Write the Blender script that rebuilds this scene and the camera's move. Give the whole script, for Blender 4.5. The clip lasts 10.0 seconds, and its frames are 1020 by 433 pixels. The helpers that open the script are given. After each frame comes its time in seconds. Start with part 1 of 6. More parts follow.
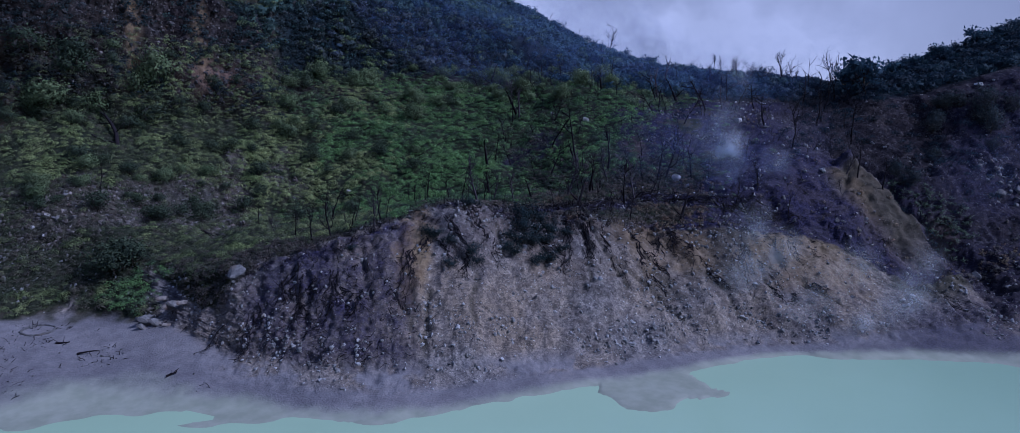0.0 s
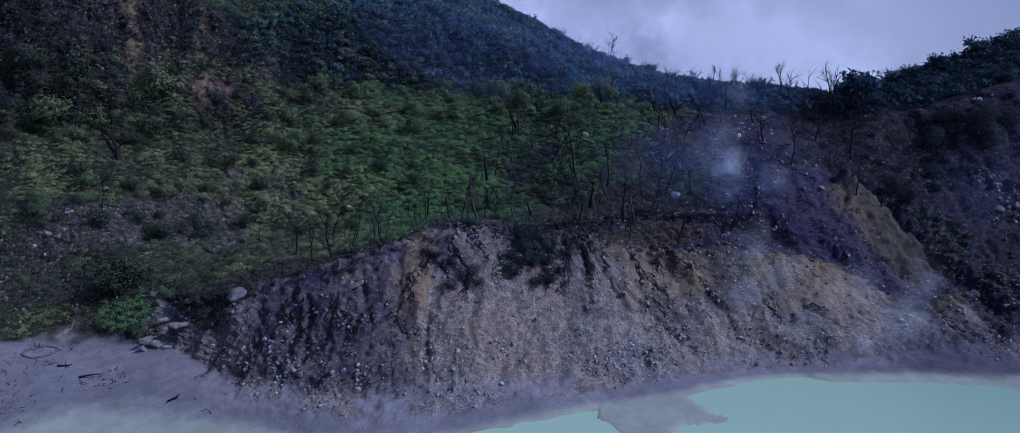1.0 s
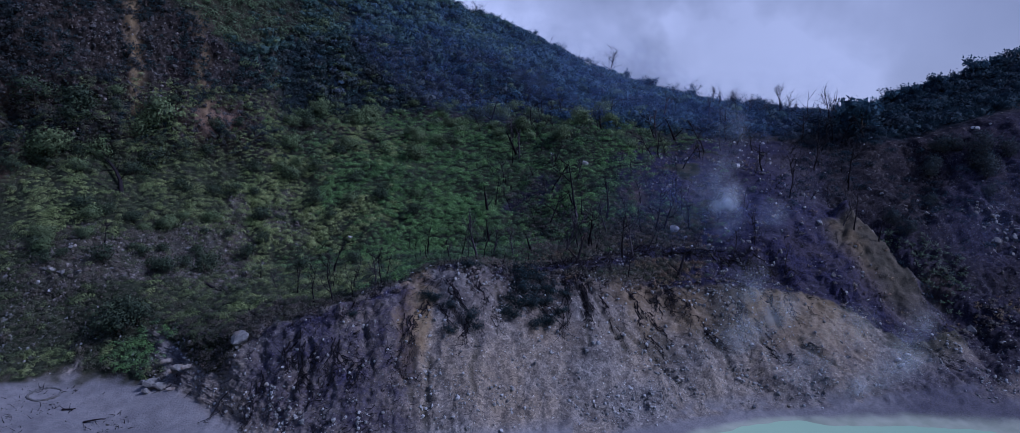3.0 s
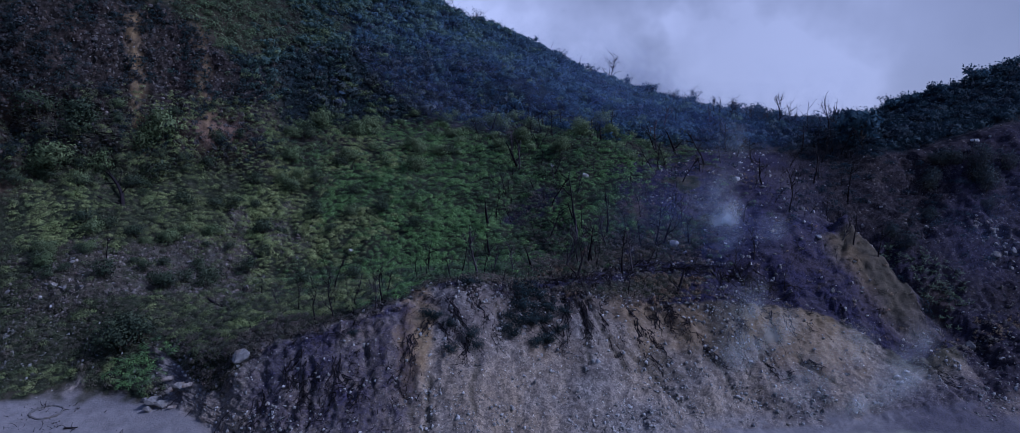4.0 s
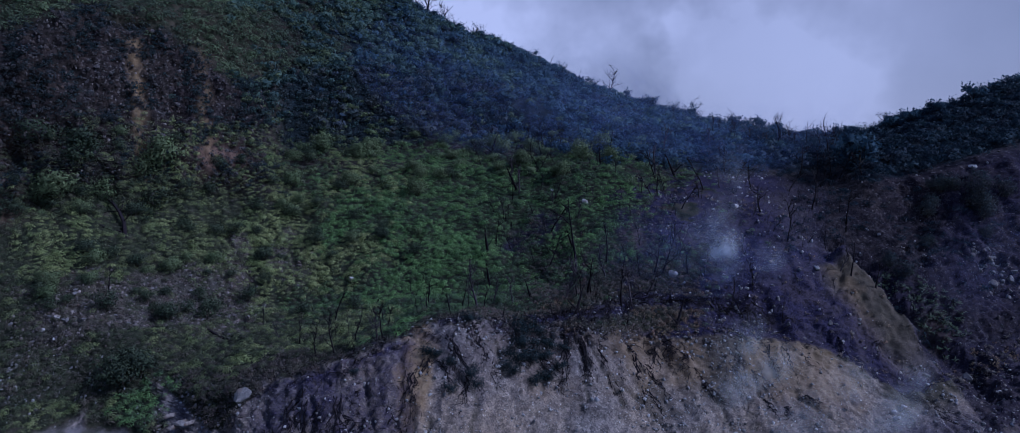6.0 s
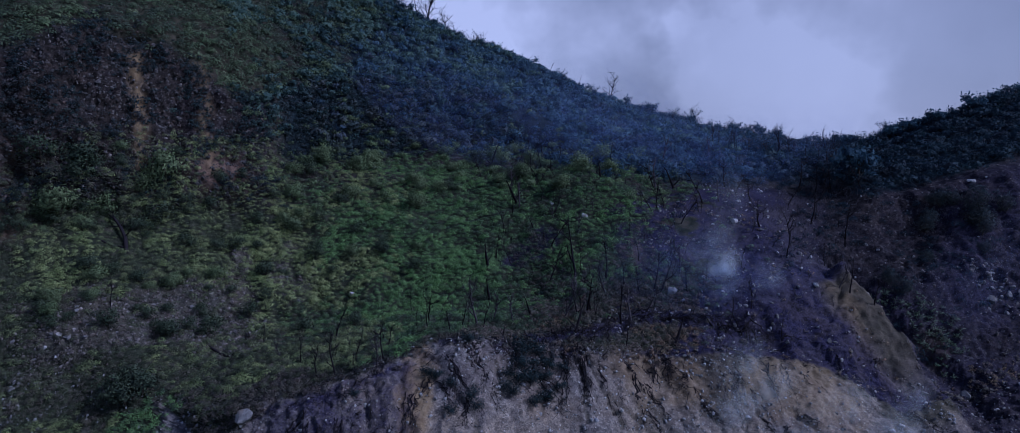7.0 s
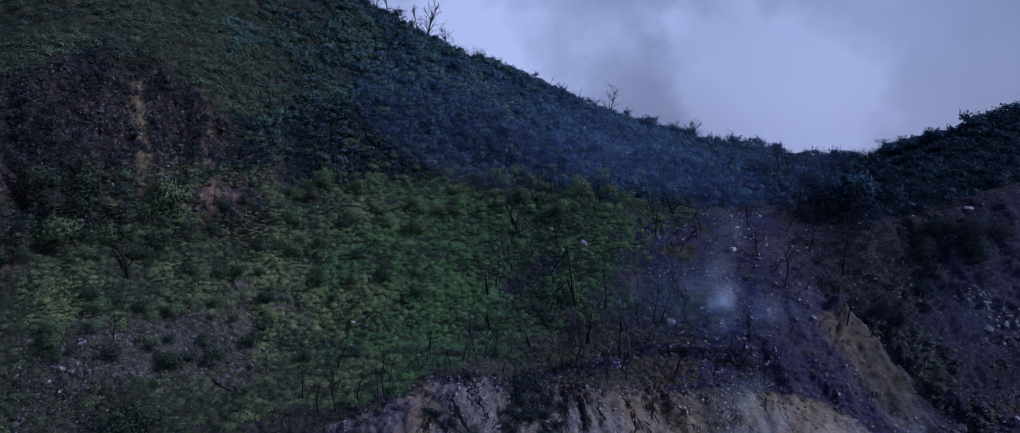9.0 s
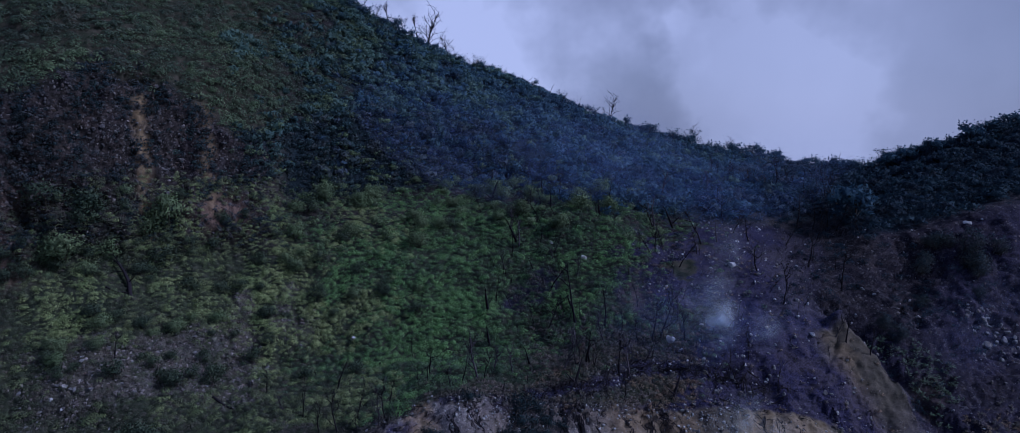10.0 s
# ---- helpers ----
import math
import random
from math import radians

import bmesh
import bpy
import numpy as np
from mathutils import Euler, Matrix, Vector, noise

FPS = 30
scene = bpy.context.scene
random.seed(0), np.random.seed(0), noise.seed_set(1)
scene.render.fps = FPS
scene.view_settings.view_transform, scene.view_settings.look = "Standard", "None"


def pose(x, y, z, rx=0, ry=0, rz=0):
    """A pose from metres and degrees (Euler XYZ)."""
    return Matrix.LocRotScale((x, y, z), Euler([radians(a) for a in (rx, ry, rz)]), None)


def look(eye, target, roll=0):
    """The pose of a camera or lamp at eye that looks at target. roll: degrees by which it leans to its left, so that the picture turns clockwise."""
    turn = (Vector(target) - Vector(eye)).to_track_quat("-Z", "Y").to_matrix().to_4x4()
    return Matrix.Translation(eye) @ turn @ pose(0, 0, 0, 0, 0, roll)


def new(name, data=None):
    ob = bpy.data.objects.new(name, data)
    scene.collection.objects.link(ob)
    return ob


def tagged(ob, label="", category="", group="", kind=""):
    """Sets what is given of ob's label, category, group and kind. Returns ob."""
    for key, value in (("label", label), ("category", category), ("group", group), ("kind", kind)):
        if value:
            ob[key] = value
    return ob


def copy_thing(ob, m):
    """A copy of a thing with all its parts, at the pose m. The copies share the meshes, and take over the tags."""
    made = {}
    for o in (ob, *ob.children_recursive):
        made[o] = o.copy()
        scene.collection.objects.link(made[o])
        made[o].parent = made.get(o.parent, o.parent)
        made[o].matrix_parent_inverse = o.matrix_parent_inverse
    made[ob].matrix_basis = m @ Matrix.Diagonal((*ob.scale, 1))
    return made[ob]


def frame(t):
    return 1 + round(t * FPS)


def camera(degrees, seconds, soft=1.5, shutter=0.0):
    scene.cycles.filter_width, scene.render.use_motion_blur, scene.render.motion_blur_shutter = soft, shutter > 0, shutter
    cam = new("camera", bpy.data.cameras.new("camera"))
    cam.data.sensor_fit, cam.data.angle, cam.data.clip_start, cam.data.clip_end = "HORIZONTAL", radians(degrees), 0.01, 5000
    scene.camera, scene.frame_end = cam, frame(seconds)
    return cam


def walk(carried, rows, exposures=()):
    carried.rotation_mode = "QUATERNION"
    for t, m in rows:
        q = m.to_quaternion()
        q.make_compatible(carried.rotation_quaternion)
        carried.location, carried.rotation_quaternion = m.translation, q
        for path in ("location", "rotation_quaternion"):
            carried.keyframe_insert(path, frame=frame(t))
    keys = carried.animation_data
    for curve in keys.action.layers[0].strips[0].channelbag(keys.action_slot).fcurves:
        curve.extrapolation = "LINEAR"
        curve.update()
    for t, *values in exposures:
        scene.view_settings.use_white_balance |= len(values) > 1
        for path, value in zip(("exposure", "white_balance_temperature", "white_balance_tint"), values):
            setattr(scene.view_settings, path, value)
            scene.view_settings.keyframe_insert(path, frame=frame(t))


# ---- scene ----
cam = camera(74.8, 10.0, soft=0.55)
METRES, EYE, TILT, LEAN, TURN = 18.0, 19.5, -7.6, 0.0, 0.0
ROWS = [
    (0.0, -0.002, 0.0072, -0.0535, -0.02, 0.0, 0.0),
    (0.5, 0.0, 0.0, 0.0, -0.0, 0.0, 0.0),
    (1.0, 0.002, -0.0072, 0.0535, 0.02, 0.01, 0.01),
    (1.5, 0.003, -0.0149, 0.1068, 0.04, 0.0, 0.0),
    (2.0, 0.0046, -0.022, 0.1612, 0.06, 0.01, -0.01),
    (2.5, 0.0067, -0.029, 0.2147, 0.08, 0.0, -0.0),
    (4.0, 0.0111, -0.0472, 0.3589, 0.16, -0.02, -0.02),
    (4.5, 0.0117, -0.0527, 0.4002, 0.18, -0.03, -0.0),
    (5.0, 0.0131, -0.058, 0.4451, 0.2, -0.05, 0.01),
    (5.5, 0.0154, -0.0644, 0.4994, 0.2, -0.05, -0.0),
    (7.0, 0.0178, -0.0866, 0.6642, 0.22, -0.08, -0.01),
    (7.5, 0.0194, -0.0952, 0.7186, 0.23, -0.09, 0.0),
    (8.0, 0.02, -0.103, 0.7733, 0.23, -0.1, -0.0),
    (8.5, 0.0209, -0.1105, 0.8241, 0.25, -0.14, 0.02),
    (9.0, 0.0229, -0.1178, 0.8789, 0.28, -0.16, 0.03),
    (9.5, 0.0231, -0.1253, 0.9339, 0.27, -0.16, 0.01),
    (10.0, 0.0239, -0.133, 0.9907, 0.28, -0.17, 0.03),
]
walk(cam, [(t, pose(0, 0, EYE, TILT, LEAN, TURN) @ pose(METRES * x, METRES * y, METRES * z, 90 + pitch, roll, yaw)) for t, x, y, z, yaw, pitch, roll in ROWS],
     exposures=[(0.0, -0.15, 4480, 27), (10.0, -0.35, 4480, 27)])

# ---- sky and sun: a broken overcast, the sun veiled, high to the right ----
SUN_AZ, SUN_EL = 104.0, 40.0  # degrees clockwise from +y, degrees up
world = bpy.data.worlds.new("world")
scene.world = world
world.use_nodes = True
wt = world.node_tree
wt.nodes.clear()


def wnode(kind, **kw):
    n = wt.nodes.new(kind)
    for k, v in kw.items():
        n.inputs[k].default_value = v
    return n


w_out = wnode("ShaderNodeOutputWorld")
w_bg = wnode("ShaderNodeBackground", Strength=0.10)
w_sky = wnode("ShaderNodeTexSky")
w_sky.sky_type, w_sky.sun_disc = "NISHITA", False
w_sky.sun_elevation, w_sky.sun_rotation = radians(SUN_EL), radians(SUN_AZ)
w_co = wnode("ShaderNodeTexCoord")
w_wisp = wnode("ShaderNodeTexNoise", Scale=3.4, Detail=5.0, Roughness=0.55)
w_bend = wnode("ShaderNodeVectorMath")
w_bend.operation = "MULTIPLY_ADD"
w_bend.inputs[1].default_value = (0.13, 0.13, 0.13)
w_noise = wnode("ShaderNodeTexNoise", Scale=2.3, Detail=4.0, Roughness=0.45, Distortion=0.2)
w_thin = wnode("ShaderNodeMapRange", **{"From Min": 0.38, "From Max": 0.66, "To Min": 0.08, "To Max": 0.34})
wt.links.new(w_co.outputs["Generated"], w_wisp.inputs["Vector"])
wt.links.new(w_wisp.outputs["Color"], w_bend.inputs[0])
wt.links.new(w_co.outputs["Generated"], w_bend.inputs[2])
wt.links.new(w_bend.outputs[0], w_noise.inputs["Vector"])
wt.links.new(w_noise.outputs["Fac"], w_thin.inputs["Value"])


def thin_cloud(total, way, wide, amount):
    """Adds a place where the cloud is thin and bright to the cover, softly edged."""
    dot = wnode("ShaderNodeVectorMath")
    dot.operation = "DOT_PRODUCT"
    dot.inputs[1].default_value = Vector(way).normalized()
    shift = wnode("ShaderNodeVectorMath")
    shift.operation = "SUBTRACT"
    shift.inputs[1].default_value = (0.065, 0.065, 0.065)
    wt.links.new(w_bend.outputs[0], shift.inputs[0])
    wt.links.new(shift.outputs[0], dot.inputs[0])
    near = wnode("ShaderNodeMapRange", **{"From Min": math.cos(radians(wide)), "From Max": 1.0, "To Min": 0.0, "To Max": math.sqrt(amount)})
    wt.links.new(dot.outputs["Value"], near.inputs["Value"])
    add = wnode("ShaderNodeMath")
    add.operation = "MULTIPLY_ADD"
    wt.links.new(near.outputs[0], add.inputs[0])
    wt.links.new(near.outputs[0], add.inputs[1])
    wt.links.new(total, add.inputs[2])
    return add.outputs[0]


cover = thin_cloud(w_thin.outputs[0], (-0.05, 0.987, 0.135), 18.0, 1.05)
cover = thin_cloud(cover, (0.33, 0.94, 0.03), 11.0, 0.30)
cover = thin_cloud(cover, (0.44, 0.88, 0.06), 20.0, 0.14)
w_ramp = wnode("ShaderNodeValToRGB")
w_ramp.color_ramp.elements[0].position, w_ramp.color_ramp.elements[0].color = 0.0, (2.5, 2.45, 2.5, 1)
w_ramp.color_ramp.elements[1].position, w_ramp.color_ramp.elements[1].color = 1.0, (6.8, 6.4, 6.15, 1)
w_mix = wnode("ShaderNodeMixRGB", Fac=0.88)
w_sep = wnode("ShaderNodeSeparateXYZ")
w_gap = wnode("ShaderNodeMapRange")
w_gap.inputs["From Min"].default_value, w_gap.inputs["From Max"].default_value = 0.22, 0.62
w_gap.inputs["To Min"].default_value, w_gap.inputs["To Max"].default_value = 0.94, 0.1
wt.links.new(w_co.outputs["Generated"], w_sep.inputs[0])
wt.links.new(w_sep.outputs["Z"], w_gap.inputs["Value"])
wt.links.new(w_gap.outputs[0], w_mix.inputs[0])
for a, b in ((cover, w_ramp.inputs[0]), (w_sky.outputs[0], w_mix.inputs[1]), (w_ramp.outputs[0], w_mix.inputs[2]), (w_mix.outputs[0], w_bg.inputs[0]), (w_bg.outputs[0], w_out.inputs[0])):
    wt.links.new(a, b)
sun_data = bpy.data.lights.new("sun", "SUN")
sun_data.energy, sun_data.angle, sun_data.color = 3.35, radians(6), (1.0, 0.93, 0.78)
sun = new("sun", sun_data)
sun.matrix_world = look((0, 0, 90), (-math.sin(radians(SUN_AZ)) * math.cos(radians(SUN_EL)), -math.cos(radians(SUN_AZ)) * math.cos(radians(SUN_EL)), 90 - math.sin(radians(SUN_EL))))


# ---- plan of the crater wall, by bearing (x / y) ----
# terrain begin


def hash3(ix, iy, iz, seed):
    h = (ix.astype(np.uint64) * np.uint64(73856093)) ^ (iy.astype(np.uint64) * np.uint64(19349663)) ^ (iz.astype(np.uint64) * np.uint64(83492791)) ^ np.uint64(seed * 2654435761 % (1 << 32))
    h = (h ^ (h >> np.uint64(13))) * np.uint64(1274126177)
    h = (h ^ (h >> np.uint64(16))) * np.uint64(2246822519)
    return ((h ^ (h >> np.uint64(15))) & np.uint64(0xFFFFF)).astype(np.float64) / 0xFFFFF * 2 - 1


def vnoise(x, y, z, seed):
    x, y, z = np.broadcast_arrays(x + 1000.0, y + 1000.0, z + 1000.0)
    ix, iy, iz = (np.floor(a).astype(np.int64) for a in (x, y, z))
    fx, fy, fz = x - ix, y - iy, z - iz
    fx, fy, fz = (f * f * f * (f * (f * 6 - 15) + 10) for f in (fx, fy, fz))
    total = 0
    for dx in (0, 1):
        for dy in (0, 1):
            for dz in (0, 1):
                wgt = (fx if dx else 1 - fx) * (fy if dy else 1 - fy) * (fz if dz else 1 - fz)
                total = total + wgt * hash3(ix + dx, iy + dy, iz + dz, seed)
    return total


def fbm(x, y, z, seed, octaves=4, gain=0.5):
    total, amp, norm = 0, 1.0, 0
    for k in range(octaves):
        total = total + amp * vnoise(x * 2.03 ** k, y * 2.03 ** k, z * 2.03 ** k, seed + k)
        norm += amp
        amp *= gain
    return total / norm * 1.6


def ridged(x, y, z, seed, octaves=3):
    total, amp = 0, 1.0
    for k in range(octaves):
        total = total + amp * (1 - 2 * np.abs(vnoise(x * 2.1 ** k, y * 2.1 ** k, z * 2.1 ** k, seed + k)))
        amp *= 0.5
    return total / 1.75


def sstep(a, b, x):
    t = np.clip((x - a) / (b - a), 0, 1)
    return t * t * (3 - 2 * t)


def cells(x, y, size, seed):
    """Rounded humps of one size, packed at random: height 0 to 1."""
    x, y = x / size + 500.0, y / size + 500.0
    ix, iy = np.floor(x).astype(np.int64), np.floor(y).astype(np.int64)
    best = np.full(x.shape, 9.0)
    for dx in (-1, 0, 1):
        for dy in (-1, 0, 1):
            cx, cy = ix + dx, iy + dy
            px, py = cx + 0.5 + 0.42 * hash3(cx, cy, cx * 0, seed), cy + 0.5 + 0.42 * hash3(cx, cy, cx * 0, seed + 1)
            best = np.minimum(best, np.hypot(x - px, y - py))
    return np.sqrt(np.clip(1 - (best / 0.78) ** 2, 0, 1))


WATER_Z = -0.6
BEARING = [-1.15, -0.80, -0.70, -0.65, -0.53, -0.43, -0.31, -0.20, -0.09, 0.02, 0.12, 0.22, 0.34, 0.45, 0.53, 0.62, 0.72, 1.15]
# each line of the landform: distance ahead and height, bearing by bearing
SHORE_Y = [38.0, 41.8, 43.0, 44.0, 43.7, 43.4, 42.2, 41.6, 43.4, 46.1, 47.8, 49.5, 52.9, 54.8, 53.8, 53.9, 53.0, 46.0]
FOOT_Y = [58.0, 58.0, 58.5, 58.8, 56.0, 49.8, 47.6, 47.2, 47.4, 49.5, 51.0, 53.5, 55.6, 56.4, 57.0, 57.6, 59.0, 62.0]
FOOT_Z = [1.8, 1.7, 1.6, 1.5, 1.6, 0.6, 0.6, 0.6, 0.5, 0.4, 0.4, 0.4, 0.2, 0.2, 0.4, 0.4, 0.6, 1.0]
BROW_Y = [66.0, 66.0, 66.5, 67.0, 60.5, 56.5, 56.8, 58.3, 61.4, 62.7, 62.4, 65.3, 66.9, 67.6, 66.8, 63.5, 67.5, 72.0]
BROW_Z = [6.5, 6.2, 6.6, 6.8, 4.8, 6.4, 8.2, 10.0, 11.9, 10.6, 10.0, 8.8, 8.9, 7.8, 6.2, 2.9, 4.2, 6.0]
BENCH_Y = [72.0, 73.0, 74.0, 75.0, 76.5, 78.5, 79.5, 77.0, 77.5, 78.0, 76.1, 75.8, 72.2, 73.0, 74.6, 71.0, 78.5, 84.0]
BENCH_Z = [13.0, 12.8, 12.9, 13.0, 9.6, 8.2, 7.8, 8.6, 9.9, 10.3, 12.4, 13.0, 12.8, 13.7, 12.9, 6.6, 10.2, 12.0]
TALUS_Y = [79.0, 79.0, 82.0, 84.0, 87.5, 92.5, 93.0, 95.5, 99.0, 104.5, 98.5, 88.0, 86.2, 83.0, 82.5, 86.5, 86.0, 92.0]
TALUS_Z = [19.0, 19.0, 20.0, 20.8, 20.0, 19.6, 17.0, 18.6, 20.2, 23.4, 24.0, 19.6, 19.7, 18.0, 15.5, 16.5, 19.8, 24.0]
WALL_Y = [88.0, 88.0, 87.8, 91.6, 98.5, 104.0, 119.0, 131.0, 140.0, 138.0, 128.0, 126.0, 125.0, 122.0, 92.5, 91.0, 91.0, 99.0]
WALL_Z = [41.0, 41.0, 41.2, 45.0, 46.0, 45.0, 45.0, 46.4, 43.8, 38.2, 29.6, 28.4, 26.6, 26.0, 23.0, 23.2, 25.4, 33.0]
CREST_Y = [150.0, 150.0, 150.0, 150.0, 150.0, 150.0, 150.0, 149.0, 165.0, 180.0, 190.0, 196.0, 192.0, 178.0, 144.0, 138.0, 138.0, 138.0]
CREST_Z = [104.0, 100.0, 98.0, 95.0, 88.0, 80.0, 71.0, 61.5, 53.8, 48.6, 40.3, 33.6, 28.6, 26.2, 28.0, 32.0, 36.0, 46.0]
N_COL = 580
STEPS = [30, 24, 110, 62, 62, 72, 60, 8]


def build_grid():
    u = np.concatenate((np.linspace(-1.15, -0.86, 30, endpoint=False), np.linspace(-0.86, 0.86, N_COL), np.linspace(0.86, 1.15, 30)[1:]))
    sh = np.array(SHORE_Y)
    cy, cz = np.array(CREST_Y), np.array(CREST_Z)
    ys = [sh - 16, sh, np.array(FOOT_Y), np.array(BROW_Y), np.array(BENCH_Y), np.array(TALUS_Y), np.array(WALL_Y), cy, cy + 45]
    zs = [sh * 0 - 2.6, sh * 0 + WATER_Z + 0.02, np.array(FOOT_Z), np.array(BROW_Z), np.array(BENCH_Z), np.array(TALUS_Z), np.array(WALL_Z), cz, cz - 16]

    def soft(v, n):
        k = np.hanning(n + 2)[1:-1]
        return np.convolve(np.pad(v, n // 2, mode="edge"), k / k.sum(), mode="valid")

    ys = [soft(np.interp(u, BEARING, v), 31) for v in ys]
    zs = [soft(np.interp(u, BEARING, v), 31) for v in zs]
    s = np.concatenate([np.arange(n) / n + k for k, n in enumerate(STEPS)] + [[8.0]])
    k = np.minimum(s.astype(int), 7)
    f = (s - k)[:, None]
    ys, zs = np.array(ys), np.array(zs)
    Y = ys[k] * (1 - f) + ys[k + 1] * f
    Z = zs[k] * (1 - f) + zs[k + 1] * f
    ker = np.hanning(15)[1:-1]
    ker /= ker.sum()
    pad = len(ker) // 2
    Y = sum(wgt * np.pad(Y, ((pad, pad), (0, 0)), mode="edge")[i:i + len(s)] for i, wgt in enumerate(ker))
    Z = sum(wgt * np.pad(Z, ((pad, pad), (0, 0)), mode="edge")[i:i + len(s)] for i, wgt in enumerate(ker))
    U, S = np.meshgrid(u, s)
    return U, S, U * Y, Y, Z


U, S, GX, GY, GZ = build_grid()


def normals(X, Y, Z):
    P = np.stack((X, Y, Z), -1)
    n = np.cross(np.gradient(P, axis=1), np.gradient(P, axis=0))
    n /= np.linalg.norm(n, axis=-1, keepdims=True) + 1e-9
    return n * np.sign(n[..., 2:3] + 1e-9)


def band(lo, hi, soft_lo=0.12, soft_hi=0.12):
    return sstep(lo - soft_lo, lo + soft_lo, S) * (1 - sstep(hi - soft_hi, hi + soft_hi, S))


# rocky spur running down to the lake on the far side of the steaming face
SPUR = ((38.7, 76.0), (39.1, 74.6), (40.9, 73.0), (42.9, 70.5), (44.5, 67.0), (45.0, 64.5), (44.8, 61.0))
SPUR_Z = (15.6, 14.1, 11.8, 9.0, 4.9, 2.6, 0.4)


def line_distance(X, Y, pts):
    best, along = np.full(X.shape, 1e9), np.zeros(X.shape)
    for i in range(len(pts) - 1):
        (ax, ay), (bx, by) = pts[i], pts[i + 1]
        dx, dy = bx - ax, by - ay
        t = np.clip(((X - ax) * dx + (Y - ay) * dy) / (dx * dx + dy * dy), 0, 1)
        d = np.hypot(X - ax - t * dx, Y - ay - t * dy)
        side = np.sign((X - ax) * dy - (Y - ay) * dx)
        near = d < np.abs(best)
        best = np.where(near, d * np.where(side == 0, 1, side), best)
        along = np.where(near, (i + t) / (len(pts) - 1), along)
    return best, along


sd, sa = line_distance(GX, GY, SPUR)
crest_z = np.interp(sa * (len(SPUR) - 1), np.arange(len(SPUR)), SPUR_Z) + 0.25
GZ = GZ - 2.0 * np.exp(-((sd + 3.6) / 2.0) ** 2) * band(2.5, 4.8)
crest_z = crest_z + 0.22 * fbm(GX * 0.7, GY * 0.7, 0 * GZ, 55, 3) * (1 - sstep(0.6, 0.9, sa))
left_fall, right_fall = np.interp(sa, (0, 0.45, 0.7, 1), (0.80, 0.62, 0.36, 0.25)), np.interp(sa, (0, 0.45, 0.7, 1), (1.9, 1.5, 0.6, 0.3))
flank = crest_z - np.where(sd > 0, left_fall, right_fall) * np.abs(sd) * (1 - 0.02 * np.abs(sd)) - 0.25 * sstep(0.4, 2.0, np.abs(sd))
GZ = np.where(np.abs(sd) < 9, np.maximum(GZ, flank), GZ)
SPUR_FACE = sstep(-0.3, 0.1, sd) * (1 - sstep(2.5, 5.5, sd)) * (np.abs(sd) < 7) * (GY < 77.5) * (1 - sstep(0.52, 0.78, sa)) * sstep(0.01, 0.10, sa)
RIGHT_OF_SPUR = (1 - sstep(-0.6, 0.0, sd)) * sstep(0.45, 0.5, U)

SCARP = sstep(-0.40, -0.30, U) * (1 - sstep(-0.02, 0.10, U))
GZ = GZ + SCARP * 5.5 * (sstep(5.40, 5.66, S) - np.clip((S - 5.0) / 1.0, 0, 1)) * sstep(5.0, 5.1, S)
CLIFF = band(2.05, 3.0, 0.1, 0.08)
# rills that rain has cut into the ash face
RILLS = (((7.4, 61.5), (8.4, 59.9), (10.0, 57.7)), ((10.9, 64.6), (11.8, 61.9), (13.8, 60.8)), ((9.5, 59.2), (11.9, 58.6), (13.8, 57.6), (15.0, 56.4)), ((17.9, 61.0), (19.5, 60.0), (20.4, 58.1)),
         ((27.5, 61.9), (29.0, 60.4), (30.3, 59.3)), ((41.9, 66.1), (41.3, 61.4), (42.8, 58.8)), ((-4.8, 57.0), (-2.9, 55.2), (-3.1, 53.2), (-2.6, 51.0)), ((-9.8, 57.5), (-9.2, 54.6), (-9.2, 52.4), (-7.6, 50.3)),
         ((-6.5, 52.9), (-6.6, 50.3), (-6.7, 48.5)), ((6.5, 61.6), (7.1, 59.6), (7.0, 56.9)), ((3.5, 61.5), (2.9, 57.0)), ((-1.4, 60.0), (-0.5, 57.8)), ((24.0, 66.0), (23.9, 62.6), (23.7, 58.9)),
         ((14.1, 65.3), (16.6, 61.7), (18.0, 60.5)), ((-12.6, 56.1), (-11.4, 52.8), (-11.3, 49.8)), ((-17.2, 54.7), (-16.0, 52.1), (-16.1, 50.2)))
RILL = 0 * GX
for way in RILLS:
    off, _ = line_distance(GX + 0.35 * fbm(GX * 0.5, GY * 0.5, GZ * 0.5, 57, 3), GY, way)
    RILL = np.maximum(RILL, np.exp(-(off / 0.27) ** 2))
UP_EDGE = np.interp(U, (-0.80, -0.60, -0.54, -0.48, -0.42, -0.37), (6.02, 6.0, 5.94, 5.80, 5.68, 5.62)) + 0.05 * fbm(GX * 0.25, GY * 0.25, GZ * 0.25, 58, 3)
WALL = sstep(4.93, 5.17, S) * (1 - sstep(-0.07, 0.07, S - UP_EDGE)) * (1 - sstep(-0.37, -0.33, U + 0.01 * fbm(GX * 0.4, GY * 0.4, GZ * 0.4, 59, 2)))
HOLLOW = sstep(-0.36, -0.32, U) * (1 - sstep(-0.08, 0.06, U)) * band(5.38, 5.72, 0.04, 0.08)
WALL_R = band(4.4, 6.0, 0.25, 0.2) * sstep(0.50, 0.60, U)
